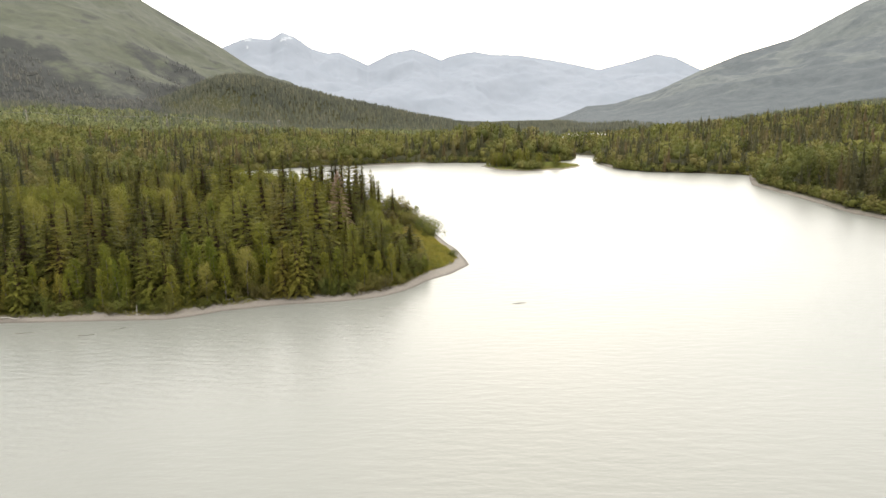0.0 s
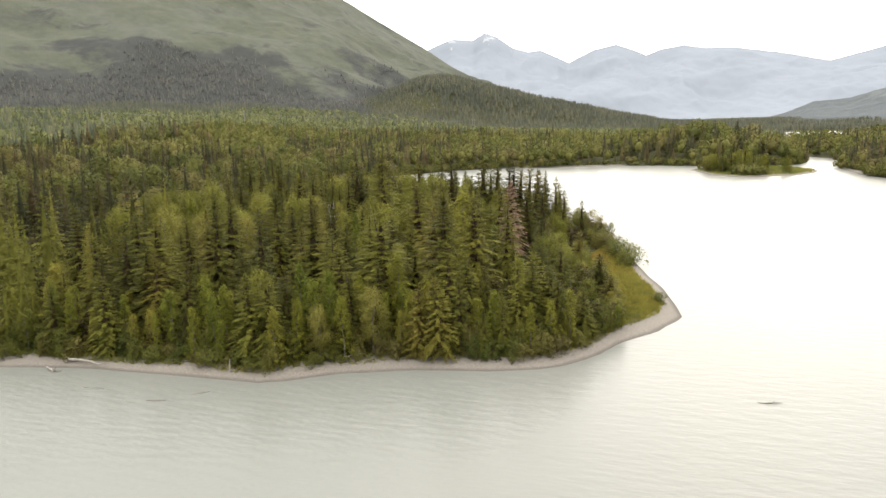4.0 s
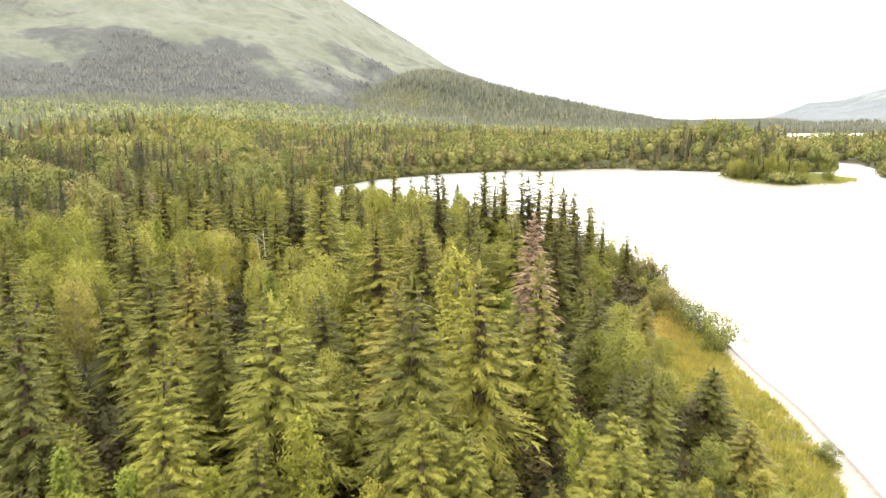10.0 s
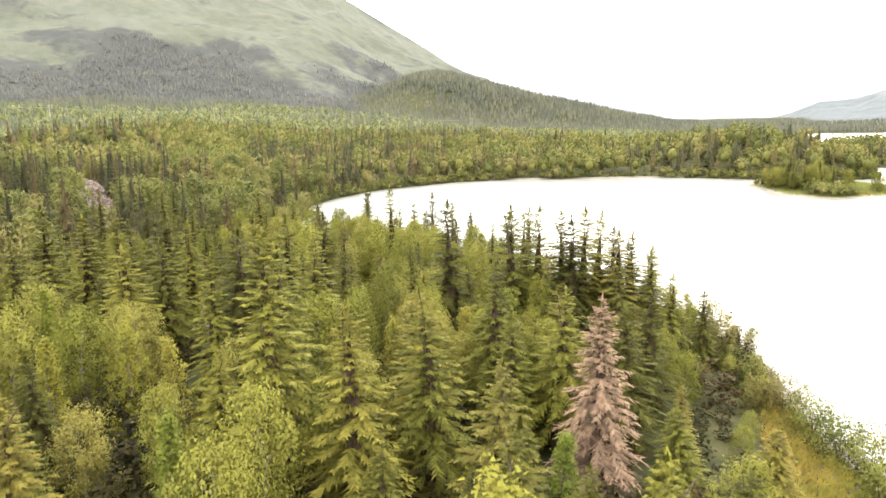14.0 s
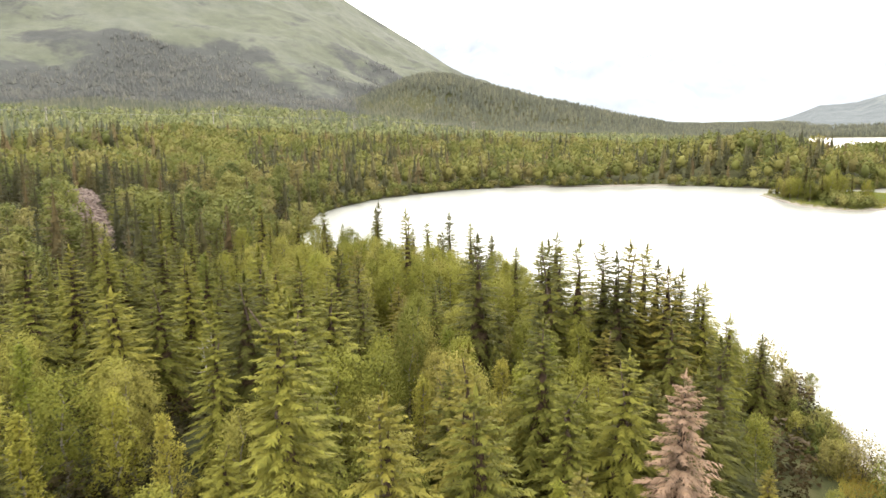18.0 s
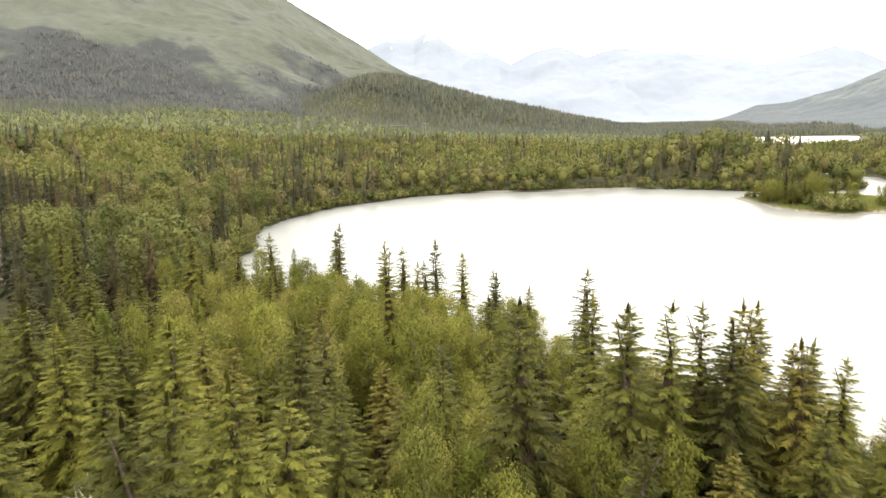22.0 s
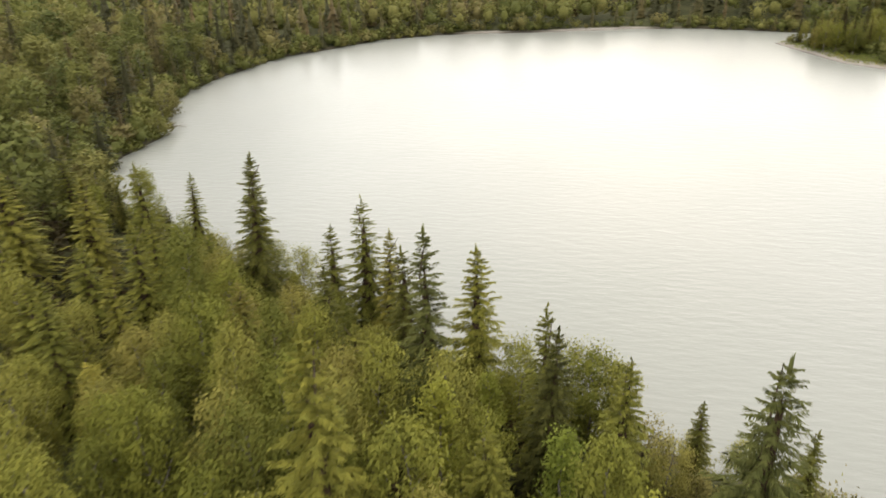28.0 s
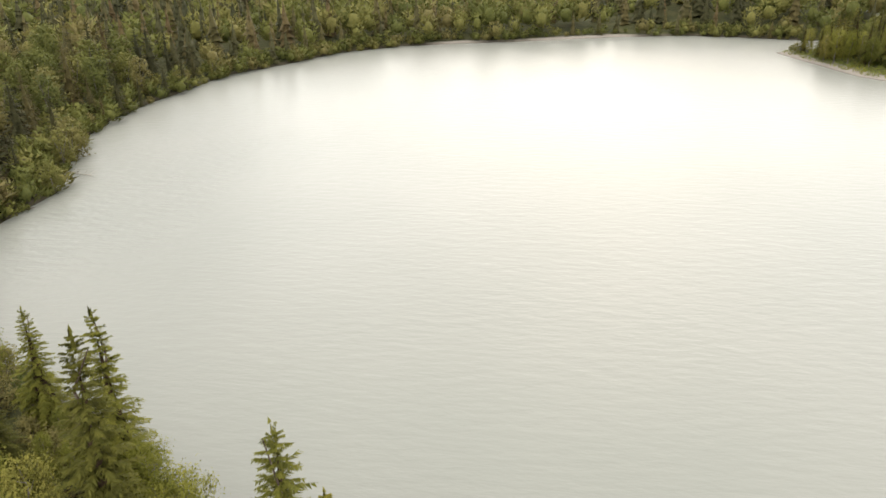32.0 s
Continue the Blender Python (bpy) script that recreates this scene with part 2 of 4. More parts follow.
def slope_material(name, wood, grass, rock):
    """Alpine grass and rock, with brush and woods where the slope bears them."""
    m, n, l, p = material(name)
    a, b, c = tex_noise(n, l, 0.012, 8.0, "world", 0.68), tex_noise(n, l, 0.03, 7.0, "world", 0.7), tex_noise(n, l, 0.0045, 7.0, "world", 0.62)
    g = ramp(n, [(0.36, tuple(0.55 * u + 0.45 * v for u, v in zip(wood, grass))), (0.45, grass), (0.62, rock), (0.8, tuple(v * 1.08 for v in rock))])
    l.new(c.outputs["Fac"], g.inputs[0])
    cover = n.new("ShaderNodeAttribute")
    cover.attribute_name = "tint"
    add = n.new("ShaderNodeMath")
    add.operation = "MULTIPLY_ADD"
    l.new(a.outputs["Fac"], add.inputs[0])
    add.inputs[1].default_value = 2.2
    l.new(cover.outputs["Fac"], add.inputs[2])
    f = ramp(n, [(0.62, (0, 0, 0)), (0.76, (1, 1, 1))])
    half = n.new("ShaderNodeMath")
    half.operation = "MULTIPLY"
    half.inputs[1].default_value = 0.5
    l.new(add.outputs[0], half.inputs[0])
    l.new(half.outputs[0], f.inputs[0])
    tone = ramp(n, [(0.3, (0.82, 0.84, 0.85)), (0.7, (1.18, 1.16, 1.13))])
    l.new(b.outputs["Fac"], tone.inputs[0])
    col = mix_colour(n, l, "MIX", f.outputs[0], g.outputs[0], wood)
    l.new(mix_colour(n, l, "MULTIPLY", 1.0, col, tone.outputs[0]), p.inputs["Base Color"])
    p.inputs["Roughness"].default_value = 1.0
    p.inputs["Specular IOR Level"].default_value = 0.05
    bump(n, l, b.outputs["Fac"], 0.4, 10.0, p)
    return m


# aerial haze is part of these slope colours; the east side is paler and bluer
m_slope_w = slope_material("alpine_slope", (0.037, 0.039, 0.037), (0.061, 0.066, 0.049), (0.07, 0.074, 0.061))
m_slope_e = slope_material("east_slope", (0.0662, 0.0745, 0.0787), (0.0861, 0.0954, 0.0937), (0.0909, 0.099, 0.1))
m_far, n, l, p = material("far_peaks")
geo = n.new("ShaderNodeNewGeometry")
sep = n.new("ShaderNodeSeparateXYZ")
l.new(geo.outputs["Position"], sep.inputs[0])
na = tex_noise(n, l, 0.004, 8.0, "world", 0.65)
# rock seen through haze: the haze is painted in as pale blue-grey
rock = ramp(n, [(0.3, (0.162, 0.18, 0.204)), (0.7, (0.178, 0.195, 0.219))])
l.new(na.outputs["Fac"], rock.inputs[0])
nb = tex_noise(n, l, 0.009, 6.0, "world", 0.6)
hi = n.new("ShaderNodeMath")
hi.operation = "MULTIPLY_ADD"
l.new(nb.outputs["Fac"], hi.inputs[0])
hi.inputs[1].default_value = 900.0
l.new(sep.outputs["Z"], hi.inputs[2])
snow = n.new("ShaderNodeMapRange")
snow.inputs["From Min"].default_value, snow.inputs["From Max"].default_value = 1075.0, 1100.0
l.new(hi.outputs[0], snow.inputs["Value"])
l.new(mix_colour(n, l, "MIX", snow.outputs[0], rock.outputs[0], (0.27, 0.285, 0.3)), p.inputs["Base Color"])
p.inputs["Roughness"].default_value = 1.0
p.inputs["Specular IOR Level"].default_value = 0.0


# ---- mesh helpers ----
def lattice(ix, iy, seed):
    h = (ix * 374761393 + iy * 668265263 + seed * 144269501).astype(np.int64) & 0x7FFFFFFF
    h = ((h ^ (h >> 13)) * 1274126177) & 0x7FFFFFFF
    return ((h ^ (h >> 16)) & 0xFFFF) / 65535.0


def fbm(x, y, size, octaves=4, seed=0):
    """Layered value noise about 0, from -1 to 1; size: metres of the widest swell."""
    x, y = np.asarray(x, float), np.asarray(y, float)
    out, amp, total = np.zeros(np.broadcast(x, y).shape), 1.0, 0.0
    for k in range(octaves):
        u, v = x / size, y / size
        iu, iv = np.floor(u).astype(np.int64), np.floor(v).astype(np.int64)
        fu, fv = u - iu, v - iv
        fu, fv = fu * fu * (3 - 2 * fu), fv * fv * (3 - 2 * fv)
        a, b, c, d = (lattice(iu + i, iv + j, seed + k) for j in (0, 1) for i in (0, 1))
        out += amp * ((a * (1 - fu) + b * fu) * (1 - fv) + (c * (1 - fu) + d * fu) * fv - 0.5)
        total, amp, size = total + amp, amp * 0.5, size * 0.5
    return 2 * out / total


def mesh_of(name, verts, faces, mat, tint=None, smooth=False, normals=None):
    """A mesh from arrays: verts (n, 3) and faces (m, 3 or 4); leaves take the normals of the growth that they sit on."""
    me = bpy.data.meshes.new(name)
    verts, faces = np.asarray(verts, np.float32), np.asarray(faces, np.int32)
    me.vertices.add(len(verts))
    me.vertices.foreach_set("co", verts.ravel())
    me.loops.add(faces.size)
    me.loops.foreach_set("vertex_index", faces.ravel())
    me.polygons.add(len(faces))
    me.polygons.foreach_set("loop_start", np.arange(len(faces), dtype=np.int32) * faces.shape[1])
    me.polygons.foreach_set("use_smooth", np.full(len(faces), smooth))
    if tint is not None:
        me.attributes.new("tint", "FLOAT", "POINT").data.foreach_set("value", np.asarray(tint, np.float32))
    if normals is not None:
        me.polygons.foreach_set("use_smooth", np.ones(len(faces), bool))
        me.attributes.new("custom_normal", "FLOAT_VECTOR", "POINT").data.foreach_set("vector", np.asarray(normals, np.float32).ravel())
    me.update(calc_edges=True)
    me.materials.append(mat)
    return me


def grid_faces(nu, nv):
    i = np.arange(nu * nv).reshape(nv, nu)
    return np.stack([i[:-1, :-1], i[:-1, 1:], i[1:, 1:], i[1:, :-1]], -1).reshape(-1, 4)


def tube(points, radii, sides=6):
    """A tapered tube along points, as verts and quads, closed by a point at its end."""
    pts = np.asarray(points, float)
    n = len(pts)
    vs = []
    for i in range(n):
        d = pts[min(i + 1, n - 1)] - pts[max(i - 1, 0)]
        d /= np.linalg.norm(d) + 1e-9
        a = np.cross(d, (0.31, 0.17, 0.93) if abs(d[2]) < 0.9 else (1, 0.2, 0))
        a /= np.linalg.norm(a)
        b = np.cross(d, a)
        ang = np.arange(sides) * 2 * np.pi / sides
        vs.append(pts[i] + radii[i] * (np.cos(ang)[:, None] * a + np.sin(ang)[:, None] * b))
    v = np.concatenate(vs)
    fs = [(i * sides + k, i * sides + (k + 1) % sides, (i + 1) * sides + (k + 1) % sides, (i + 1) * sides + k) for i in range(n - 1) for k in range(sides)]
    return v, np.array(fs)


def joined(pieces):
    vs, fs, ns, o = [], [], [], 0
    for v, f, *n in pieces:
        vs.append(v)
        fs.append(np.asarray(f) + o)
        ns += n
        o += len(v)
    if len(ns) == len(vs):
        return np.concatenate(vs), np.concatenate(fs), np.concatenate(ns)
    return np.concatenate(vs), np.concatenate(fs)


def grown(v, f, n):
    """Turns each face to the side of its normals, given point by point."""
    n = n / (np.linalg.norm(n, axis=1, keepdims=True) + 1e-9)
    g = np.cross(v[f[:, 1]] - v[f[:, 0]], v[f[:, 2]] - v[f[:, 0]])
    f = np.where((np.sum(g * n[f].sum(1), 1) < 0)[:, None], f[:, ::-1], f)
    return v, f, n


def part(name, me, parent, label=""):
    ob = new(name, me)
    ob.parent = parent
    if label:
        tagged(ob, label)
    return ob


# ---- the plan: lake, island and the lie of the land ----
LAKE = [(-900, -250), (-900, 60), (-400, 74), (-150, 83), (-69, 86), (-57, 88), (-43, 88), (-36, 88), (-30, 92.3), (-22, 95), (-15, 96), (-9.5, 97.8),
        (-6, 102), (-3, 108), (1, 113), (4.3, 120), (3.6, 126), (2.2, 136), (0.2, 144), (-1.4, 152), (-4, 165), (-7, 180), (-12, 192), (-22, 198), (-33, 204),
        (-44, 208), (-53, 213.5), (-62, 219.5), (-70, 225.5), (-80, 231.5), (-89, 237), (-100, 244.5), (-110, 256), (-113, 267), (-113, 279), (-119, 291), (-127, 308), (-129, 325)]
LAKE += [(-128, 347), (-125, 371), (-116, 386), (-105, 409), (-88, 423), (-69, 428), (-49, 432), (-15, 441), (5, 443), (20, 438), (40, 428), (60, 430),
         (78, 441), (88, 470), (92, 498), (78, 530), (66, 580), (80, 660), (112, 760), (135, 880), (170, 1020), (192, 1150), (245, 1440), (420, 1440), (380, 1250)]
LAKE += [(330, 1100), (270, 1000), (170, 880), (128, 760), (95, 660), (80, 590), (92, 540), (108, 502), (100, 441), (90, 412), (88, 362), (98, 332), (120, 318),
         (133, 304), (124, 282), (114, 257), (110, 221), (108, 202), (104, 176), (106, 160), (112, 100), (130, 0), (170, -150), (150, -300), (-300, -350)]
ISLAND = [(21.5, 404), (24, 388), (28, 366), (34, 357), (42, 352), (51, 357), (62, 362), (72, 376), (77, 392), (72, 408), (60, 416), (44, 414), (36, 408), (28, 406)]


def inside_by(x, y, poly):
    """How far inside a closed outline points lie: metres, negative outside."""
    p = np.array(poly, float)
    q = np.roll(p, -1, 0)
    best, odd = np.full(x.shape, 1e9), np.zeros(x.shape, bool)
    for (ax, ay), (bx, by) in zip(p, q):
        ex, ey = bx - ax, by - ay
        t = np.clip(((x - ax) * ex + (y - ay) * ey) / (ex * ex + ey * ey), 0, 1)
        best = np.minimum(best, (x - ax - t * ex) ** 2 + (y - ay - t * ey) ** 2)
        cross = (ay > y) != (by > y)
        odd ^= cross & (x < ax + (y - ay) * ex / (ey if ey else 1e-9))
    return np.where(odd, 1, -1) * np.sqrt(best)


def inland(x, y):
    x, y = np.asarray(x, float), np.asarray(y, float)
    d = np.maximum(-inside_by(x, y, LAKE), inside_by(x, y, ISLAND))
    return d + 0.7 * fbm(x, y, 9, 3, 5) * np.clip(np.abs(d) / 2, 0, 1)


def step(a, b, v):
    t = np.clip((v - a) / (b - a), 0, 1)
    return t * t * (3 - 2 * t)


def cut_line(x, y):
    """Distance along and across the rubble bank inland of the bay."""
    ux, uy = 0.72, -0.694
    return (x + 195) * ux + (y - 287) * uy, (x + 195) * uy * -1 + (y - 287) * ux


def near(x, y, cx, cy, size):
    return np.exp(-((x - cx) ** 2 + (y - cy) ** 2) / (size * size))


def shingle(x, y):
    """1 where the shore is an open gravel beach, 0 where the woods reach the water."""
    point = (y < 182) * (y > 60) * (x > -260) * (x < 20)
    isle = (x > 15) * (x < 82) * (y > 345) * (y < 420)
    east = 0.8 * (x > 85) * (y > 130) * (y < 300)
    banks = near(x, y, -71, 430, 10) + near(x, y, -38, 436, 14) + near(x, y, -20, 441, 11) + near(x, y, 92, 380, 16)
    return np.clip(point + isle + east + banks, 0, 1)


def on_island(x, y):
    return (x > 15) & (x < 84) & (y > 340) & (y < 425)


def height(x, y, d=None):
    x, y = np.asarray(x, float), np.asarray(y, float)
    d = inland(x, y) if d is None else d
    bear = np.degrees(np.arctan2(-x, np.maximum(y, 1)))
    open_shore = shingle(x, y)
    low = np.minimum((0.21 - 0.07 * step(-7, 1, x) * (y < 150)) * d, 0.62)
    land = open_shore * low + (1 - open_shore) * np.minimum(0.9 * d, 1.3) + 0.9 * step(3.5, 14, d)
    beach = np.where(d < 0, np.maximum(0.16 * d, -3), land)
    rise = 0.028 + 0.05 * step(2, 32, bear) + 0.075 * step(14, 30, -bear) * (x > 60)
    far = np.clip(d - 12, 0, 900)
    z = beach + far * rise + (d > 14) * step(14, 160, d) * 9 * fbm(x, y, 150, 3, 9)
    along, off = cut_line(x, y)
    z = z + 3.2 * np.exp(-(off / 6) ** 2) * step(-6, 6, along) * (1 - step(88, 100, along))
    for cx, cy, h, s in ((-414, 1337, 66, 80), (-300, 1390, 36, 90), (-190, 1440, 34, 110), (-60, 1500, 16, 110)):
        z = z + h * np.exp(-((x - cx) ** 2 + (y - cy) ** 2) / (2 * s * s))
    z = z + step(3, 25, d) * 9 * np.exp(-((x - 34) / 42) ** 2 - ((y - 500) / 45) ** 2)
    return z


def spread(lo, a, b, hi, fine, grow=1.11):
    """Grid lines: fine steps from a to b, growing outward to lo and hi."""
    mid = list(np.arange(a, b + fine, fine))
    s = fine
    while mid[-1] < hi:
        s = min(s * grow, 120)
        mid.append(mid[-1] + s)
    s = fine
    while mid[0] > lo:
        s = min(s * grow, 120)
        mid.insert(0, mid[0] - s)
    return np.array(mid)


gx, gy = spread(-4850, -150, 140, 4850, 2.4), spread(-2500, 82, 450, 4850, 2.4)
X, Y = np.meshgrid(gx, gy)
D = inland(X.ravel(), Y.ravel())
ground = tagged(new("ground", mesh_of("ground", np.column_stack([X.ravel(), Y.ravel(), height(X.ravel(), Y.ravel(), D)]), grid_faces(len(gx), len(gy)), m_ground, shingle(X.ravel(), Y.ravel()), True)),
                "mossy forest ground with pale gravel beaches along the lake", "ground", kind="structure")
wx, wy = np.linspace(-1400, 1400, 57), np.linspace(-700, 1700, 49)
WX, WY = np.meshgrid(wx, wy)
water = tagged(new("water", mesh_of("water", np.column_stack([WX.ravel(), WY.ravel(), np.zeros(WX.size)]), grid_faces(len(wx), len(wy)), m_water)),
               "milky pale green glacial lake water with small ripples", "lake", kind="structure")


def slope_height(th, r, bearings, elevations, near_r, far_r, rough, seed):
    """Height of a mountain side at bearing th (degrees to the left) and distance r."""
    s = np.clip((r - near_r) / (far_r - near_r), 0, 1)
    px, py = -r * np.sin(np.radians(th)), r * np.cos(np.radians(th))
    top = near_r + 0.9 * (far_r - near_r)
    crest = np.maximum(top * np.tan(np.radians(np.interp(th, bearings, elevations))) + 24, 0)
    rise = np.where(s < 0.9, (s / 0.9) ** 1.3, 1 - (s - 0.9) * 2.0)
    gully = 0.5 - np.abs(fbm(px, py, 300, 5, seed + 30))
    relief = rough * (fbm(px, py, 420, 6, seed) * 0.7 + gully * 0.7)
    away = np.clip(np.abs(s - 0.9) * 7 + 0.06, 0, 1)
    return crest * rise + relief * np.clip(crest * rise / 90, 0, 1) * away - 4 * (s <= 0)


def wood_cover(th, r, z, bearings, limits, seed):
    """How well woods cover a slope: 1 on the lower slope, thinning in patches above the limit (degrees of elevation)."""
    px, py = -r * np.sin(np.radians(th)), r * np.cos(np.radians(th))
    el = np.degrees(np.arctan2(z - 40, r))
    return np.clip(0.5 + (np.interp(th, bearings, limits) - el) / 4.5 + 1.2 * fbm(px + 0.6 * z, py, 170, 5, seed), 0, 1)


WEST_WOODS = ([2, 14, 17, 20, 26, 32, 38, 43, 48, 66], [0.9, 1.5, 2.4, 3.4, 4.6, 4.8, 4.0, 2.4, 1.8, 2.6])
EAST_WOODS = ([-75, -36, -28, -20, -6], [6.0, 4.4, 3.2, 1.9, 1.2])


def mountain(name, label, mat, bearings, elevations, near_r, far_r, rough, seed, woods=None):
    """A mountain side whose crest has the given elevations (degrees) at the given bearings (degrees to the left)."""
    th = np.arange(min(bearings), max(bearings), 0.14)
    T, R = np.meshgrid(th, near_r + (far_r - near_r) * np.linspace(0, 1, 101))
    z = slope_height(T, R, bearings, elevations, near_r, far_r, rough, seed)
    px, py = -R * np.sin(np.radians(T)), R * np.cos(np.radians(T))
    me = mesh_of(name, np.column_stack([px.ravel(), py.ravel(), z.ravel()]), grid_faces(len(th), 101), mat,
                 None if woods is None else wood_cover(T, R, z, *woods, seed + 60).ravel(), True)
    return tagged(new(name, me), label, "mountain", kind="structure")


WEST = ([-3, 0, 3, 5.5, 8, 10.5, 13.3, 17.2, 22.9, 28, 36, 48, 60, 75, 95], [0, 0.3, 0.7, 1.05, 1.5, 2.2, 3.5, 6.1, 9.5, 12.2, 14.5, 16, 16, 14, 12])
EAST = ([-75, -45, -36, -30.2, -26, -22.5, -19.9, -16.7, -15.2, -13.7, -11.5, -9.75, -8.5, -6], [12, 11, 9.4, 7.6, 5.5, 4.6, 3.6, 2.15, 1.75, 1.22, 1.05, 0.42, 0.1, 0])
PEAKS = ([-40, -28, -24, -19.9, -18, -16.6, -14.5, -12.4, -9, -6.2, -4, -2.6, -1, 0.1, 1.2, 2.3, 4, 5.9, 7, 8.1, 9, 10.2, 11.5, 12.4, 13.4, 15, 16.3, 18, 30],
         [3, 2.5, 2.8, 3.6, 4.6, 4.95, 4.4, 3.9, 4.7, 5.2, 5.3, 5.6, 5.4, 5.0, 5.5, 5.9, 5.6, 4.7, 5.2, 5.7, 5.6, 5.9, 6.8, 7.15, 6.6, 6.75, 6.3, 5.5, 4])
mountain("backdrop_west_mountain", "broad green mountain side with dark woods on its lower slope", m_slope_w, *WEST, 950, 2700, 70, 3, WEST_WOODS)
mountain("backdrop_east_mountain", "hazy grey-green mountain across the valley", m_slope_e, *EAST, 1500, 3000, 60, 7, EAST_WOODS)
mountain("backdrop_far_peaks", "far mountain range with snow patches, haze painted in as pale blue-grey", m_far, *PEAKS, 3300, 4700, 90, 11)


# ---- trees ----
def sprays(base, way, size, width, rng, sag=0.12, facing=(0, 0, 1)):
    """Small pointed sprays of leaves or needles: base points, directions, lengths and widths."""
    n = len(base)
    way = way / (np.linalg.norm(way, axis=1, keepdims=True) + 1e-9)
    side = np.cross(way, rng.normal(0, 0.35, (n, 3)) + facing)
    side /= np.linalg.norm(side, axis=1, keepdims=True) + 1e-9
    size, width = np.broadcast_to(size, n)[:, None], np.broadcast_to(width, n)[:, None]
    foot = base + way * size * rng.uniform(0, 0.35, (n, 1))
    tip = base + way * size - np.array((0, 0, 1)) * size * sag
    v = np.stack([foot + side * width * 0.6, tip, foot - side * width * 0.6 - way * size * 0.15], 1).reshape(-1, 3)
    return v, np.arange(3 * n).reshape(n, 3)


def spruce_crown(seed, h, r, tiers, boughs, pairs, low=0.05, sparse=0.0, full=1.0):
    """Whorls of drooping boughs, each a row of side sprays; with pairs 0 a bough is one spray."""
    rng = np.random.default_rng(seed)
    base, way, size, width = [], [], [], []
    for i in range(tiers):
        t = (i + rng.uniform(-0.5, 0.5)) / tiers
        z0 = h * (low + (0.96 - low) * t)
        reach = r * (1 - t) ** 0.75 * (0.7 + 0.3 * min(1, t * 6 + 0.3)) * rng.uniform(0.82, 1.15) + 0.2
        n = max(5, int(boughs * (1 - 0.3 * t)))
        off = rng.uniform(0, 6.28)
        for k in range(n):
            if rng.random() < sparse:
                continue
            a = off + 6.283 * k / n + rng.normal(0, 0.22)
            ln = reach * rng.uniform(0.65, 1.15)
            up, droop = 0.5 * t + 0.03 + rng.normal(0, 0.06), 0.45 * (1 - t) + 0.1
            d = np.array((math.cos(a), math.sin(a), 0))
            lat = np.array((-d[1], d[0], 0))
            root = np.array((0, 0, z0 + rng.normal(0, 0.14)))
            if pairs == 0:
                base.append(root), way.append(d * 1.0 + (0, 0, up - droop)), size.append(ln * 1.15), width.append(ln * 0.95 * full)
                continue
            for j in range(pairs):
                s = (j + 0.5) / pairs
                q = root + d * ln * s + np.array((0, 0, ln * (up * s - droop * s * s)))
                for sg in (-1, 1):
                    base.append(q)
                    way.append(d * 0.75 + lat * sg * rng.uniform(0.4, 0.95) + (0, 0, -0.05 - 0.35 * rng.random()))
                    size.append((ln * (0.52 - 0.25 * s) * rng.uniform(0.8, 1.25) + 0.12) * full)
                    width.append((0.14 + 0.17 * ln * rng.uniform(0.7, 1.2)) * full if pairs < 4 else 0.055 + 0.026 * ln * rng.uniform(0.7, 1.3))
            base.append(root + d * ln * 0.55 + np.array((0, 0, ln * (up * 0.55 - droop * 0.3))))
            way.append(d + (0, 0, up - droop * 1.3)), size.append(ln * 0.55), width.append((0.12 + 0.13 * ln) * full if pairs < 4 else 0.06 + 0.035 * ln)
    for k in range(4):
        base.append(np.array((0, 0, h * (0.9 + 0.02 * k)))), way.append(np.array((0.07 * (k - 1.5), 0.06 * (k % 2), 1.0))), size.append(h * (0.09 - 0.017 * k)), width.append(h * 0.012)
    base = np.array(base)
    v, f = sprays(base, np.array(way), np.array(size), np.array(width), rng)
    out = base * (1, 1, 0) / (np.linalg.norm(base[:, :2], axis=1, keepdims=True) + 0.15)
    return grown(v, f, np.repeat(0.75 * out + (0, 0, 0.5) + rng.normal(0, 0.22, base.shape), 3, 0))


PHI = (1 + 5 ** 0.5) / 2
ICO = np.array([(a, b * PHI, 0) for a in (-1, 1) for b in (-1, 1)] + [(0, a, b * PHI) for a in (-1, 1) for b in (-1, 1)] + [(b * PHI, 0, a) for a in (-1, 1) for b in (-1, 1)]) / math.sqrt(1 + PHI * PHI)
_d = np.linalg.norm(ICO[:, None] - ICO[None], axis=2)
ICO_F = [(a, b, c) for a in range(12) for b in range(a + 1, 12) for c in range(b + 1, 12) if max(_d[a, b], _d[b, c], _d[a, c]) < 1.2]
ICO_F = np.array([f if np.dot(np.cross(ICO[f[1]] - ICO[f[0]], ICO[f[2]] - ICO[f[0]]), ICO[f[0]]) > 0 else f[::-1] for f in ICO_F])



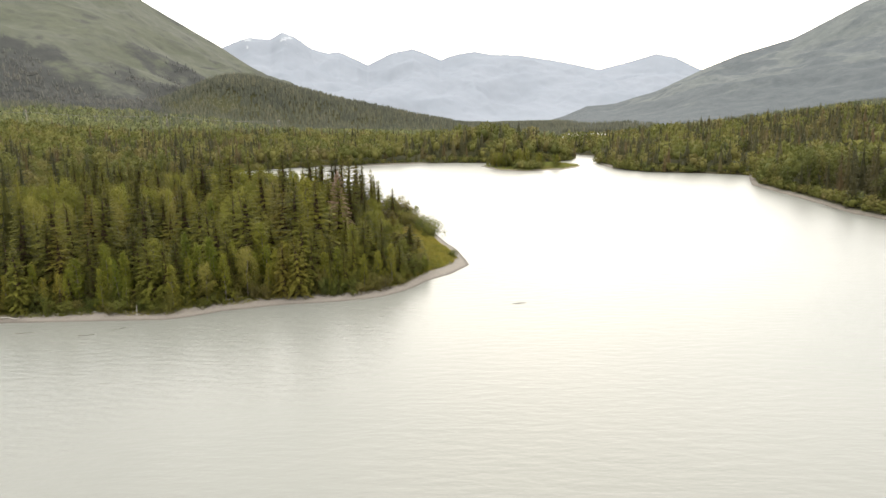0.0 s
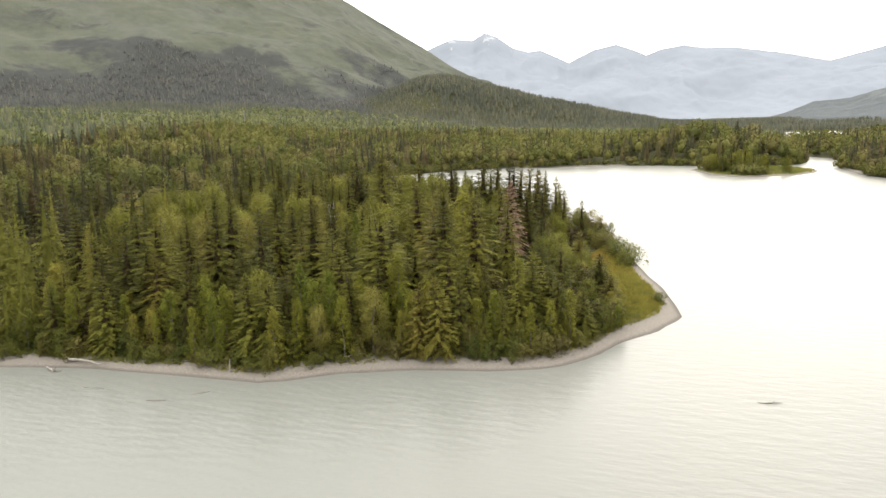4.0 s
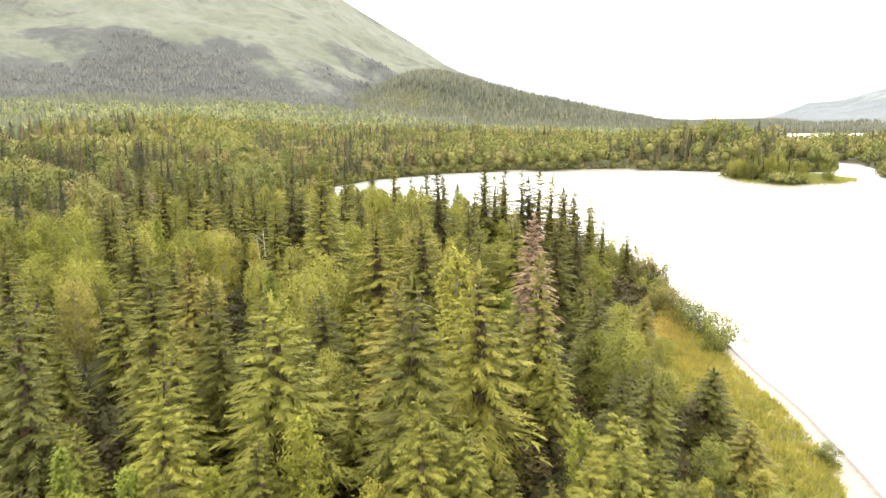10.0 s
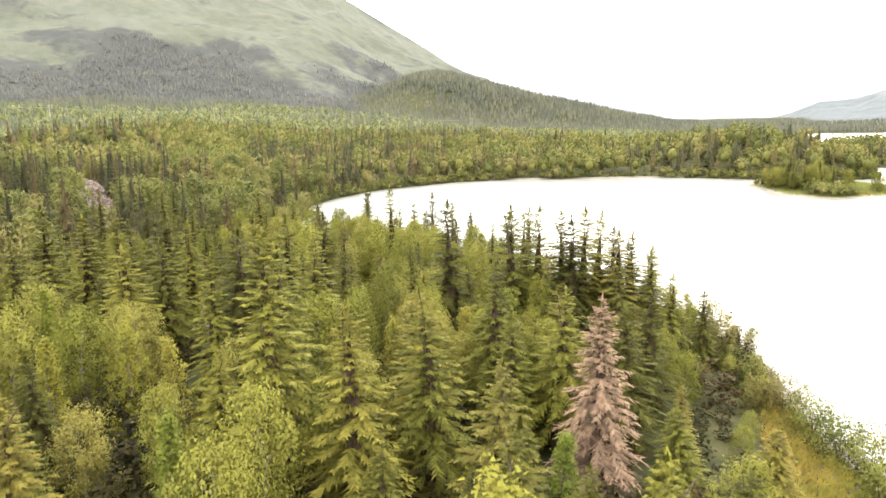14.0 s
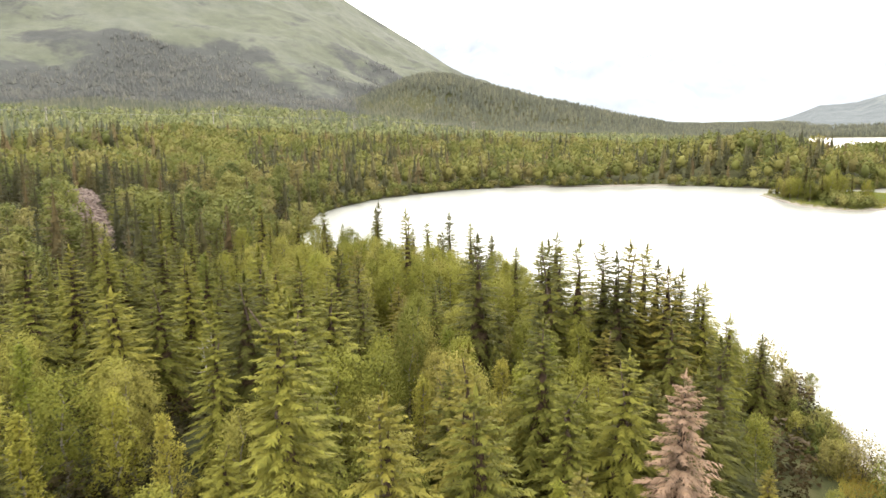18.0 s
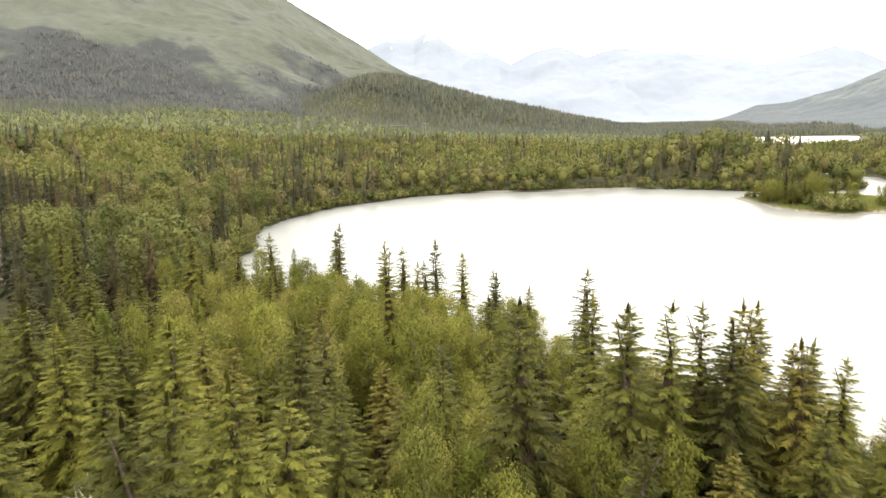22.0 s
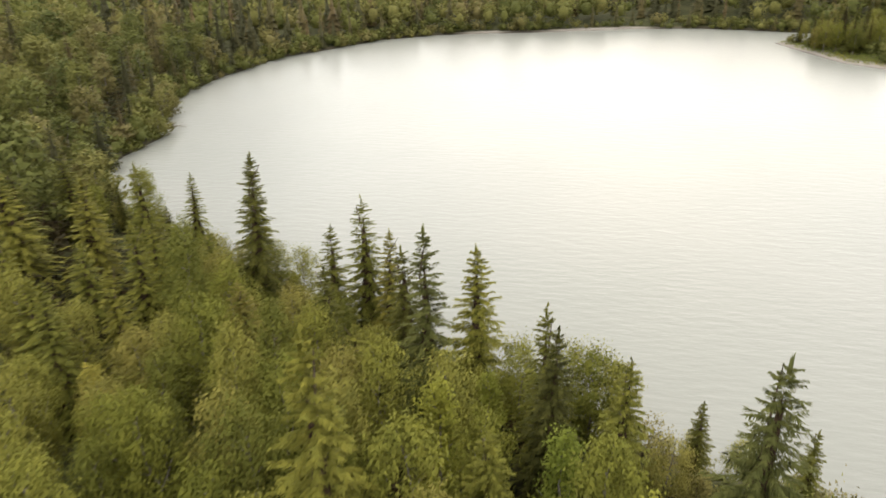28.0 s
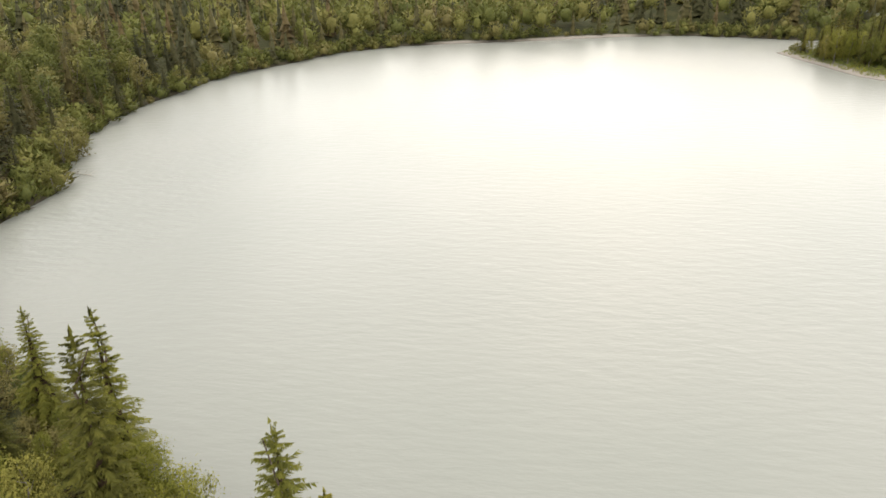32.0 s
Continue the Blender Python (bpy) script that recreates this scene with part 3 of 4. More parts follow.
def cone_shells(seed, h, r, shells, sides, low=0.04):
    """Ragged stacked cones: the dense inner mass of a spruce."""
    rng = np.random.default_rng(seed + 400)
    pieces = []
    for i in range(shells):
        t = i / shells
        z0, z1 = h * (low + (0.9 - low) * t), h * min(1.0, low + (0.98 - low) * (t + 1.9 / shells))
        ang = np.arange(sides) * 2 * np.pi / sides + rng.uniform(0, 6)
        rad = r * (1 - t) ** 0.85 * np.where(np.arange(sides) % 2, 1.1, 0.85) * rng.uniform(0.75, 1.2, sides)
        ring = np.column_stack([np.cos(ang) * rad, np.sin(ang) * rad, z0 - 0.05 * h * np.where(np.arange(sides) % 2, 0.8, -0.4) * rng.uniform(0.5, 1.2, sides)])
        v = np.vstack([ring, (rng.normal(0, 0.05), rng.normal(0, 0.05), z1)])
        side = np.column_stack([np.cos(ang), np.sin(ang), np.full(sides, 0.55)])
        pieces.append(grown(v, np.array([(k, (k + 1) % sides, sides) for k in range(sides)]), np.vstack([side, (0, 0, 1)])))
    return joined(pieces)


def lump(c, rad, rng, ragged=0.22):
    return grown(ICO * np.array(rad) * rng.uniform(1 - ragged, 1 + ragged, (12, 1)) + c, ICO_F, ICO + (0, 0, 0.2))


def leafy_crown(seed, h, r, clumps, leaves, leaf, low=0.25, pointed=0.0, hang=-0.8):
    """A crown of many small leaf sprays on twigs that fill an uneven egg-shaped or pointed outline; its light follows the whole crown's roundness."""
    rng = np.random.default_rng(seed)
    base, way, out = [], [], []
    lobe, turn0 = rng.uniform(0.1, 0.24, 3), rng.uniform(0, 6.28, 3)
    mid = np.array((0, 0, h * (low + 0.38 * (1 - low))))
    for i in range(clumps):
        t = (i + rng.uniform(0, 1)) / clumps
        z0 = h * (low + (0.95 - low) * t)
        egg = math.sqrt(max(0.03, 1 - ((t - 0.4) / 0.62) ** 2))
        a = i * 2.399 + rng.normal(0, 0.35)
        env = r * (egg * (1 - pointed) + pointed * (1 - t) ** 0.75)
        env *= 1 + sum(b * math.sin((k + 1) * a + c + 5 * t) for k, (b, c) in enumerate(zip(lobe, turn0)))
        rad = env * math.sqrt(rng.uniform(0.12, 1.0)) * 0.86
        c = np.array((math.cos(a) * rad, math.sin(a) * rad, z0))
        cr = r * rng.uniform(0.2, 0.38) * (1 - 0.35 * pointed)
        d = rng.normal(0, 0.5, (leaves, 3)) * (0.9, 0.9, 1.25)
        base.append(c + d * cr)
        way.append(rng.normal(0, 0.55, (leaves, 3)) + d * 0.4 + (0, 0, hang))
        o = (base[-1] - mid) / (r, r, 0.5 * h * (1 - low))
        out.append(o * 0.9 + d * 0.65 + (0, 0, 0.35))
    base, way, out = np.concatenate(base), np.concatenate(way), np.concatenate(out)
    size = leaf * rng.uniform(0.7, 1.5, len(base))
    v, f = sprays(base, way, size, leaf * rng.uniform(0.45, 0.8, len(base)), rng, 0.2, out)
    return grown(v, f, np.repeat(out + rng.normal(0, 0.16, out.shape), 3, 0))


def feather_crown(seed, h, r, count, size, body=0.66, low=0.06):
    """A leafy crown seen from afar: rising leaf sprays over an uneven, lobed dome, round a dense inner mass."""
    rng = np.random.default_rng(seed)
    k = np.arange(count) + 0.5
    up, a = 1 - 1.75 * k / count, k * 2.39996 + rng.normal(0, 0.25, count)
    flat = np.sqrt(np.clip(1 - up * up, 0, 1))
    d = np.column_stack([np.cos(a) * flat, np.sin(a) * flat, up])
    tops = np.column_stack([rng.normal(0, 0.45, (4, 2)), rng.uniform(0.3, 0.9, 4)])
    tops /= np.linalg.norm(tops, axis=1, keepdims=True)
    swell = 0.76 + 0.26 * np.max(np.clip(d @ tops.T, 0, 1) ** 4, 1) + rng.uniform(-0.14, 0.12, count)
    half = 0.5 * h * (1 - low)
    base = d * swell[:, None] * (r, r, half * 0.9) + (0, 0, h * low + half)
    way = d * (0.5, 0.5, 0.2) + rng.normal(0, 0.28, (count, 3)) + (0, 0, 0.75)
    v, f = sprays(base - (0, 0, 0.3 * size), way, size * rng.uniform(0.6, 1.4, count), size * rng.uniform(0.3, 0.55, count), rng, 0.0, d)
    soft = np.repeat(d + (0, 0, 0.35) + rng.normal(0, 0.12, d.shape), 3, 0)
    mass = ICO * rng.uniform(0.85, 1.15, (12, 1)) * (body * r, body * r, body * half) + (0, 0, h * low + half)
    return joined([grown(v, f, soft), grown(mass, ICO_F, ICO + (0, 0, 0.35))])


def trunk_of(seed, h, thick, limbs=0, lean=0.02):
    """The stem and the list of its limbs."""
    rng = np.random.default_rng(seed + 900)
    zs = np.linspace(-0.4, h * 0.93, 7)
    pts = np.column_stack([rng.normal(0, lean, 7) * zs, rng.normal(0, lean, 7) * zs, zs])
    pieces = [tube(pts, thick * np.linspace(1.15, 0.12, 7), 7)]
    for i in range(limbs):
        t = 0.3 + 0.55 * (i + 0.5) / limbs
        root = np.array([np.interp(h * t, zs, pts[:, k]) for k in range(3)])
        a, ln = i * 2.4 + rng.normal(0, 0.3), h * 0.15 * (1.15 - t)
        tip = root + np.array((math.cos(a) * ln, math.sin(a) * ln, ln * 1.1))
        pieces.append(tube([root, (root + tip) / 2 + (0, 0, -0.1 * ln), tip], [thick * 0.4, thick * 0.28, thick * 0.08], 5))
    return pieces


def tree_of(name, label, category, group, crown, trunk, crown_mat, trunk_mat, inner=None):
    top = tagged(new(name), label, category, group)
    stem = part("trunk", mesh_of("trunk", *trunk[0], trunk_mat, smooth=True), top)
    for limb in trunk[1:]:
        part("limb", mesh_of("limb", *limb, trunk_mat, smooth=True), stem)
    needles = part("crown", mesh_of("crown", crown[0], crown[1], crown_mat, normals=crown[2]), top)
    # dark inner cones paint the shade seen between the boughs
    if inner:
        part("inner_twig_mass", mesh_of("inner_twig_mass", inner[0], inner[1], m_shade_twigs, normals=inner[2]), needles, "dense dead twigs inside the crown, coloured dark for the shade between boughs")
    return top


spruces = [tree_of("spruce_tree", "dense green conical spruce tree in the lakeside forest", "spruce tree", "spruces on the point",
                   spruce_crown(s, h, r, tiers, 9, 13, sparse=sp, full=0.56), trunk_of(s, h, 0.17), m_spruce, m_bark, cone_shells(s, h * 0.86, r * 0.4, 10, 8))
           for s, h, r, tiers, sp in ((1, 14, 2.6, 36, 0.04), (2, 14, 2.3, 38, 0.05), (3, 14, 3.0, 35, 0.06), (4, 14, 2.0, 40, 0.06), (5, 14, 2.5, 32, 0.16))]
birches = [tree_of("birch_tree", "light green round-crowned birch tree with pale trunk", "birch tree", "birches on the point",
                   leafy_crown(s, h, r * 1.08, 66, 100, 0.16, low), trunk_of(s, h, 0.12, 6, 0.03), m_birch, m_birch_bark)
           for s, h, r, low in ((11, 11, 2.2, 0.2), (12, 11, 2.5, 0.18), (13, 11, 1.9, 0.15), (14, 11, 2.3, 0.22))]
poplars = [tree_of("poplar_tree", "slender bright green young poplar tree by the shore", "poplar tree", "young poplars on the point",
                   leafy_crown(s, h, r * 1.15, 70, 72, 0.155, 0.04, 0.75, 0.25), trunk_of(s, h, 0.1, 5, 0.02), m_poplar, m_birch_bark)
           for s, h, r in ((21, 10, 1.5), (22, 10, 1.25), (23, 10, 1.8))]
HEIGHTS = {"spruce": 14.0, "birch": 11.0, "poplar": 10.0}
KINDS = {"spruce": spruces, "birch": birches, "poplar": poplars}
used = set()
rng = np.random.default_rng(77)
taken = []      # places of trees: x, y


def plant(kind, x, y, tall, which=None, girth=1.0):
    proto = KINDS[kind][int(rng.integers(len(KINDS[kind]))) if which is None else which]
    s = tall / HEIGHTS[kind]
    z = float(height(np.array([x]), np.array([y]))[0])
    w = s * girth
    m = pose(x, y, z, rng.normal(0, 1.2), rng.normal(0, 1.2), rng.uniform(0, 360)) @ Matrix.Diagonal((w, w, s, 1))
    taken.append((x, y))
    if proto.name not in used:
        used.add(proto.name)
        proto.matrix_basis = m
        return proto
    ob = copy_thing(proto, m)
    ob.matrix_basis = m
    return ob


# spruces that stand out on the skyline of the point: x, y, height of the tip
SKYLINE = [(-68.5, 218.3, 15.2), (-57.9, 215.6, 12.8), (-56, 214, 10.8), (-51, 203.5, 15.5), (-48.2, 206, 13.9), (-44, 200, 13), (-34.8, 194.4, 14.6), (-79.5, 229.2, 9.6),
           (-79, 220.5, 13.5), (-53.2, 208.6, 12.2), (-40.3, 197.6, 11.9), (-59.7, 212.7, 11.7), (-52.4, 188.8, 17.8), (-43.7, 197.9, 13), (-27.4, 172, 17.2),
           (-32.3, 168.5, 17.7), (-22.5, 178.9, 14.2), (-20.5, 174.5, 14.4), (-21.7, 172.1, 15), (-18.4, 174.7, 13.2), (-18.4, 181, 11.3), (-13.1, 174, 8.4),
           (-30, 170, 17.6), (-25.5, 172.5, 17.4), (-24.5, 175, 16.5), (-20.5, 176.5, 13.0), (-16.5, 172, 10.8), (-35.4, 201.5, 6.9), (-30.3, 199.5, 6.8)]
FOREST = [(-34.1, 177.6, 16), (-31.6, 173.7, 16.5), (-26.1, 169.7, 16.7), (-38.3, 166.5, 18.5), (-32, 159.7, 13.7), (-63.6, 155.5, 15.6), (-41.5, 136, 20.3), (-48.5, 152.2, 18.5),
          (-34.8, 133.4, 16.6), (-51.9, 145.5, 16.6), (-59, 169.7, 14), (-24.1, 122, 15.6), (-61.2, 117.8, 15.7), (-35.8, 103.8, 12.7), (-45.5, 104.1, 14.7), (-76.2, 107.6, 14.7),
          (-18.6, 156.9, 13), (-106, 214, 16.3), (-99.1, 187.1, 17.2), (-113.4, 219.8, 15.2), (-70, 222.9, 13.5)]
for x, y, top in SKYLINE + FOREST:
    g = float(height(np.array([x]), np.array([y]))[0])
    plant("spruce", x, y, top - g + 0.9, girth=1.3 if top > 18 else rng.uniform(0.9, 1.15) if y > 185 else rng.uniform(1.1, 1.4))
for x, y, top in ((-37, 98.1, 10.5), (-33.9, 98.6, 9.9), (-27.6, 103.5, 10.9), (-23.4, 118, 15.9)):
    plant("poplar", x, y, top - 1.2, girth=1.1)

for x, y, top in ((-42.4, 204.5, 8.6), (-41.2, 203.5, 9.0), (-39.8, 203.0, 8.4), (-37.5, 198.5, 6.6), (-45.5, 204.5, 8.6), (-64.7, 219.2, 7.2), (-67.9, 221.6, 6.6), (-86.7, 232.4, 9.4)):
    plant("birch", x, y, top - 1.0, girth=1.2)

# one dead spruce, rust-brown
dead = tree_of("dead_spruce", "dead spruce tree with rust-brown needles", "dead tree", "", spruce_crown(31, 14.0, 3.1, 42, 10, 12, sparse=0.05, full=0.6), trunk_of(31, 14.0, 0.16), m_dead, m_bark, cone_shells(31, 12.0, 1.1, 9, 7))
dead.matrix_basis = pose(-22.0, 143.5, float(height(np.array([-22.0]), np.array([143.5]))[0]))
taken += [(-22.0, 143.5), (-21.2, 140.5), (-61.0, 158.5), (-60.2, 156.0), (-59.5, 153.5)]


def scatter(x0, y0, x1, y1, gap, tries, keep):
    """Places at least gap apart; keep(x, y) gives the chance of each."""
    cell, out = {}, []
    for px, py in taken:
        cell.setdefault((int(px // gap), int(py // gap)), []).append((px, py))
    xs, ys, ch = rng.uniform(x0, x1, tries), rng.uniform(y0, y1, tries), rng.random(tries)
    ok = ch < keep(xs, ys)
    for px, py in zip(xs[ok], ys[ok]):
        k = (int(px // gap), int(py // gap))
        if all((px - a) ** 2 + (py - b) ** 2 > gap * gap for i in (-1, 0, 1) for j in (-1, 0, 1) for a, b in cell.get((k[0] + i, k[1] + j), ())):
            cell.setdefault(k, []).append((px, py))
            out.append((px, py))
    return np.array(out)


def meadow_edge(y):
    return np.interp(y, (104, 111, 125, 134, 157, 166, 176), (4, -3.2, -5.2, -8.6, -9.8, -8.5, -4))


def meadow(x, y):
    """The open grassy tip of the point."""
    return (x > meadow_edge(y)) & (y > 104) & (y < 176)


def clearing(x, y):
    """An open patch of low green brush inland of the beach."""
    return ((x + 98) / 15) ** 2 + ((y - 123) / 8) ** 2 < 1


def leafy_share(x, y):
    return np.clip(0.27 - 0.14 * step(-30, -18, x) - 0.15 * step(140, 120, y) + 0.55 * step(140, 165, y) * (1 - step(-46, -36, x)) * step(-84, -56, x) + 0.4 * step(-34, -42, x) * step(112, 120, y) * step(152, 146, y) - 1.3 * step(-43, -48, x) * step(180, 173, y) * step(148, 154, y) + 0.6 * step(-11, -7, x - np.interp(y, (104, 125, 157, 176), (-2, -5, -10, -5))) * (y > 112) + 0.22 * fbm(x, y, 40, 2, 21), 0.05, 0.9)


spots = scatter(-95, 84, 2, 246, 4.1, 9000, lambda x, y: (inland(x, y) > 3.1 + 0.9 * fbm(x, y, 12, 2, 8) - 0.6 * (y > 182)) & ~meadow(x, y) & ~clearing(x, y))
front = scatter(-75, 84, -2, 116, 1.9, 9000, lambda x, y: (inland(x, y) > 2.7) & (inland(x, y) < 9) & ~meadow(x, y))
front = front[[bool(np.min(np.hypot(*(spots - q).T)) > 1.7) for q in front]]
thicket = scatter(-92, 150, -26, 242, 2.8, 14000, lambda x, y: (inland(x, y) > 2.5) * np.clip(3 * leafy_share(x, y) - 1.0, 0, 1))
thicket = thicket[[bool(np.min(np.hypot(*(spots - q).T)) > 2.1) for q in thicket]]
spots = np.concatenate([spots, front, thicket])
young = {(float(x), float(y)) for x, y in thicket}
near_axis = np.abs(spots[:, 0] + 12 + (spots[:, 1] - 90) * 0.3) + 0.35 * np.maximum(spots[:, 1] - 200, 0)
order = np.argsort(near_axis)
spots = spots[order]
share = leafy_share(spots[:, 0], spots[:, 1])
inl = inland(spots[:, 0], spots[:, 1])
tall_n = fbm(spots[:, 0], spots[:, 1], 18, 2, 41)
count = {"spruce": 0, "birch": 0, "poplar": 0}
rest = []
for (x, y), f, d, tn in zip(spots, share, inl, tall_n):
    edge = step(3, 14, d)
    kind = "spruce" if rng.random() > f and (x, y) not in young else "birch"
    if d < 11 and y < 125 and rng.random() < 0.5 or kind == "birch" and rng.random() < 0.12:
        kind = "poplar"
    tall = {"spruce": 8 + 5 * edge, "birch": 7 + 4 * edge, "poplar": 6.5 + 3.5 * edge}[kind] * (1 + 0.2 * tn)
    tall *= rng.uniform(0.62, 1.2) if kind == "spruce" else rng.uniform(0.68, 1.04)
    tall *= 1 - 0.2 * float(step(150, 180, y)) * (kind == "spruce")
    girth = rng.uniform(1.2, 1.65) if kind == "spruce" else rng.uniform(1.05, 1.4)
    if 104 < y < 176 and x > -24:
        low = 0.45 + 0.55 * float(step(1, 11, float(meadow_edge(y)) - x))
        tall, girth = tall * low, girth / low ** 0.6
    if kind == "birch" and y > 150:
        girth *= 0.78
    if y > 176:
        tall *= 0.6 + 0.4 * float(step(2, 9, d))
    if y > 186 and x > -37:
        tall *= 0.72
    count[kind] += 1
    if count[kind] <= {"spruce": 200, "birch": 250, "poplar": 90}[kind]:
        plant(kind, x, y, tall, girth=girth)
    else:
        rest.append((x, y, tall, kind != "spruce"))


# the stand of trees on the low island, and two clumps of young poplars
isle = scatter(26, 373, 48, 405, 2.7, 3000, lambda x, y: inland(x, y) > 2.2)
for k, (x, y) in enumerate(isle[:34]):
    if k % 5 < 3:
        plant("spruce", x, y, rng.uniform(7.5, 12.5), girth=rng.uniform(1.0, 1.4))
    else:
        plant("birch", x, y, rng.uniform(6.5, 9.5), girth=rng.uniform(1.1, 1.4))
for cx, cy in ((51, 372), (60, 371)):
    for dx, dy in ((0, 0), (1.6, 1.2), (-1.4, 1.6), (0.4, 2.8)):
        plant("poplar", cx + dx, cy + dy, rng.uniform(5.5, 8.0), girth=1.3)


def joined_trees(name, label, protos, full, where, tall, girth, mat, z=None):
    """Many trees too far off to count, as one mesh."""
    vs, fs, ts, ns, o = [], [], [], [], 0
    z = height(where[:, 0], where[:, 1]) if z is None else z
    pick, turn = rng.integers(len(protos), size=len(where)), rng.uniform(0, 6.283, len(where))
    for k, (pv, pf, pn) in enumerate(protos):
        i = np.nonzero(pick == k)[0]
        c, s = np.cos(turn[i])[:, None], np.sin(turn[i])[:, None]
        sc, g = (tall[i] / full)[:, None], (tall[i] / full * girth[i])[:, None]
        v = np.stack([(pv[None, :, 0] * c - pv[None, :, 1] * s) * g + where[i, 0][:, None], (pv[None, :, 0] * s + pv[None, :, 1] * c) * g + where[i, 1][:, None],
                      pv[None, :, 2] * sc + z[i][:, None] - 0.1], -1)
        vs.append(v.reshape(-1, 3))
        fs.append((pf[None] + (np.arange(len(i)) * len(pv))[:, None, None]).reshape(-1, 3) + o)
        ns.append(np.stack([pn[None, :, 0] * c - pn[None, :, 1] * s, pn[None, :, 0] * s + pn[None, :, 1] * c, np.broadcast_to(pn[None, :, 2], (len(i), len(pv)))], -1).reshape(-1, 3))
        ts.append(np.repeat(rng.random(len(i)), len(pv)))
        o += len(i) * len(pv)
    me = mesh_of(name, np.concatenate(vs), np.concatenate(fs), mat, np.concatenate(ts), True, np.concatenate(ns))
    return tagged(new(name, me), label, "forest", kind="stuff")


mid_spruce = [joined([cone_shells(50 + i, 13.0, r * 0.5, 6, 8), spruce_crown(50 + i, 14, r * 1.05, 22, 8, 3, full=0.7)]) for i, r in enumerate((2.3, 1.8, 2.1, 1.5))]
mid_birch = [leafy_crown(60 + i, 11, r, 40, 30, 0.42, 0.08) for i, r in enumerate((2.6, 2.9, 2.2, 2.5))]
low_spruce = [joined([cone_shells(66 + i, 13.5, r, 7, 7), spruce_crown(166 + i, 14, r * 1.1, 7, 5, 0)]) for i, r in enumerate((2.4, 1.9, 2.2, 1.6))]
low_birch = [feather_crown(64 + i, 11, r, 110, 1.4, 0.55, 0.02) for i, r in enumerate((2.6, 3.0, 2.2, 2.7))]
bush_crown = [feather_crown(264 + i, 11, r, 100, 2.0, 0.5, -0.06) for i, r in enumerate((3.2, 3.8, 2.8))]
far_spruce = [cone_shells(70 + i, 14, r, 2, 6) for i, r in enumerate((2.9, 2.4, 2.6))]
far_birch = [feather_crown(80 + i, 11, r, 38, 2.1, 0.58, 0.02) for i, r in enumerate((2.8, 3.3, 2.4))]

rest = np.array(rest)
# woods round the bay, out to a few hundred metres
bay = scatter(-330, 84, 330, 640, 4.9, 60000, lambda x, y: ((np.abs(cut_line(x, y)[1] + 1) > 5) | (cut_line(x, y)[0] < -4) | (cut_line(x, y)[0] > 98)) * ((inland(x, y) > -0.9 + 4.4 * shingle(x, y)) & ~on_island(x, y) & ~((x > -97) & (x < 6) & (y < 246)) & ~clearing(x, y)) * (0.35 + 0.65 * (inland(x, y) < 130)))
bay = bay[(bay[:, 1] > 100) | (bay[:, 0] < -60)]
bay_leafy = rng.random(len(bay)) < np.clip(0.5 + 0.95 * fbm(bay[:, 0], bay[:, 1], 60, 3, 23) - 0.3 * step(30, 0, inland(bay[:, 0], bay[:, 1])) * (bay[:, 0] < -90) - 0.28 * (bay[:, 0] > 85) * (bay[:, 1] > 300), 0.06, 0.94)
bay_tall = np.where(bay_leafy, 10.8, 12.8) * (1 + 0.15 * fbm(bay[:, 0], bay[:, 1], 30, 2, 43)) * rng.uniform(0.58, 1.22, len(bay)) * (0.62 + 0.38 * step(0, 9, inland(bay[:, 0], bay[:, 1])))
bear = np.degrees(np.arctan2(-bay[:, 0], bay[:, 1] - 20))
seen = (bear < 62) & (bear > -42)
bay, bay_leafy, bay_tall = bay[seen], bay_leafy[seen], bay_tall[seen]
soft = rest[:, 3] > 0.5
joined_trees("point_spruces", "green spruces in the inner woods of the point", mid_spruce, 14.0, rest[~soft, :2], rest[~soft, 2], rng.uniform(1.0, 1.3, int((~soft).sum())), m_spruce_joined)
joined_trees("point_birches", "light green birches in the inner woods of the point", [leafy_crown(360 + i, 11, r, 56, 62, 0.24, 0.1) for i, r in enumerate((2.4, 2.7, 2.1))], 11.0,
             rest[soft, :2], rest[soft, 2], rng.uniform(1.0, 1.35, int(soft.sum())), m_birch_joined)
where, leafy, tall = bay, bay_leafy, bay_tall
girth = np.where(leafy, rng.uniform(1.25, 1.8, len(where)), rng.uniform(1.0, 1.4, len(where)))
close = np.hypot(where[:, 0] + 60, where[:, 1] - 190) < 190
for sel, tag, sp, bi, ms, mb in ((close, "bay", mid_spruce, mid_birch, m_spruce_far, m_birch_far), (~close, "outer", low_spruce, low_birch, m_spruce_far, m_birch_far)):
    a, b = sel & ~leafy, sel & leafy
    joined_trees(tag + "_spruces", "dense dark green spruce woods round the bay", sp, 14.0, where[a], tall[a], girth[a], ms)
    joined_trees(tag + "_birches", "light green birch woods round the bay", bi, 11.0, where[b], tall[b], girth[b], mb)

# pale stems of the birches that front the bay
fronts = close & leafy & (inland(where[:, 0], where[:, 1]) < 14)
sv, sf, so = [], [], 0
for (x, y), th, z in zip(where[fronts], tall[fronts], height(where[fronts, 0], where[fronts, 1])):
    for k in range(int(rng.integers(1, 4))):
        dx, dy = rng.normal(0, 0.5, 2)
        v, f = tube([(x, y, z - 0.3), (x + dx * 0.4, y + dy * 0.4, z + 0.4 * th), (x + dx * 1.8, y + dy * 1.8, z + 0.85 * th)], (0.1, 0.08, 0.03), 4)
        sv.append(v), sf.append(f + so)
        so += len(v)
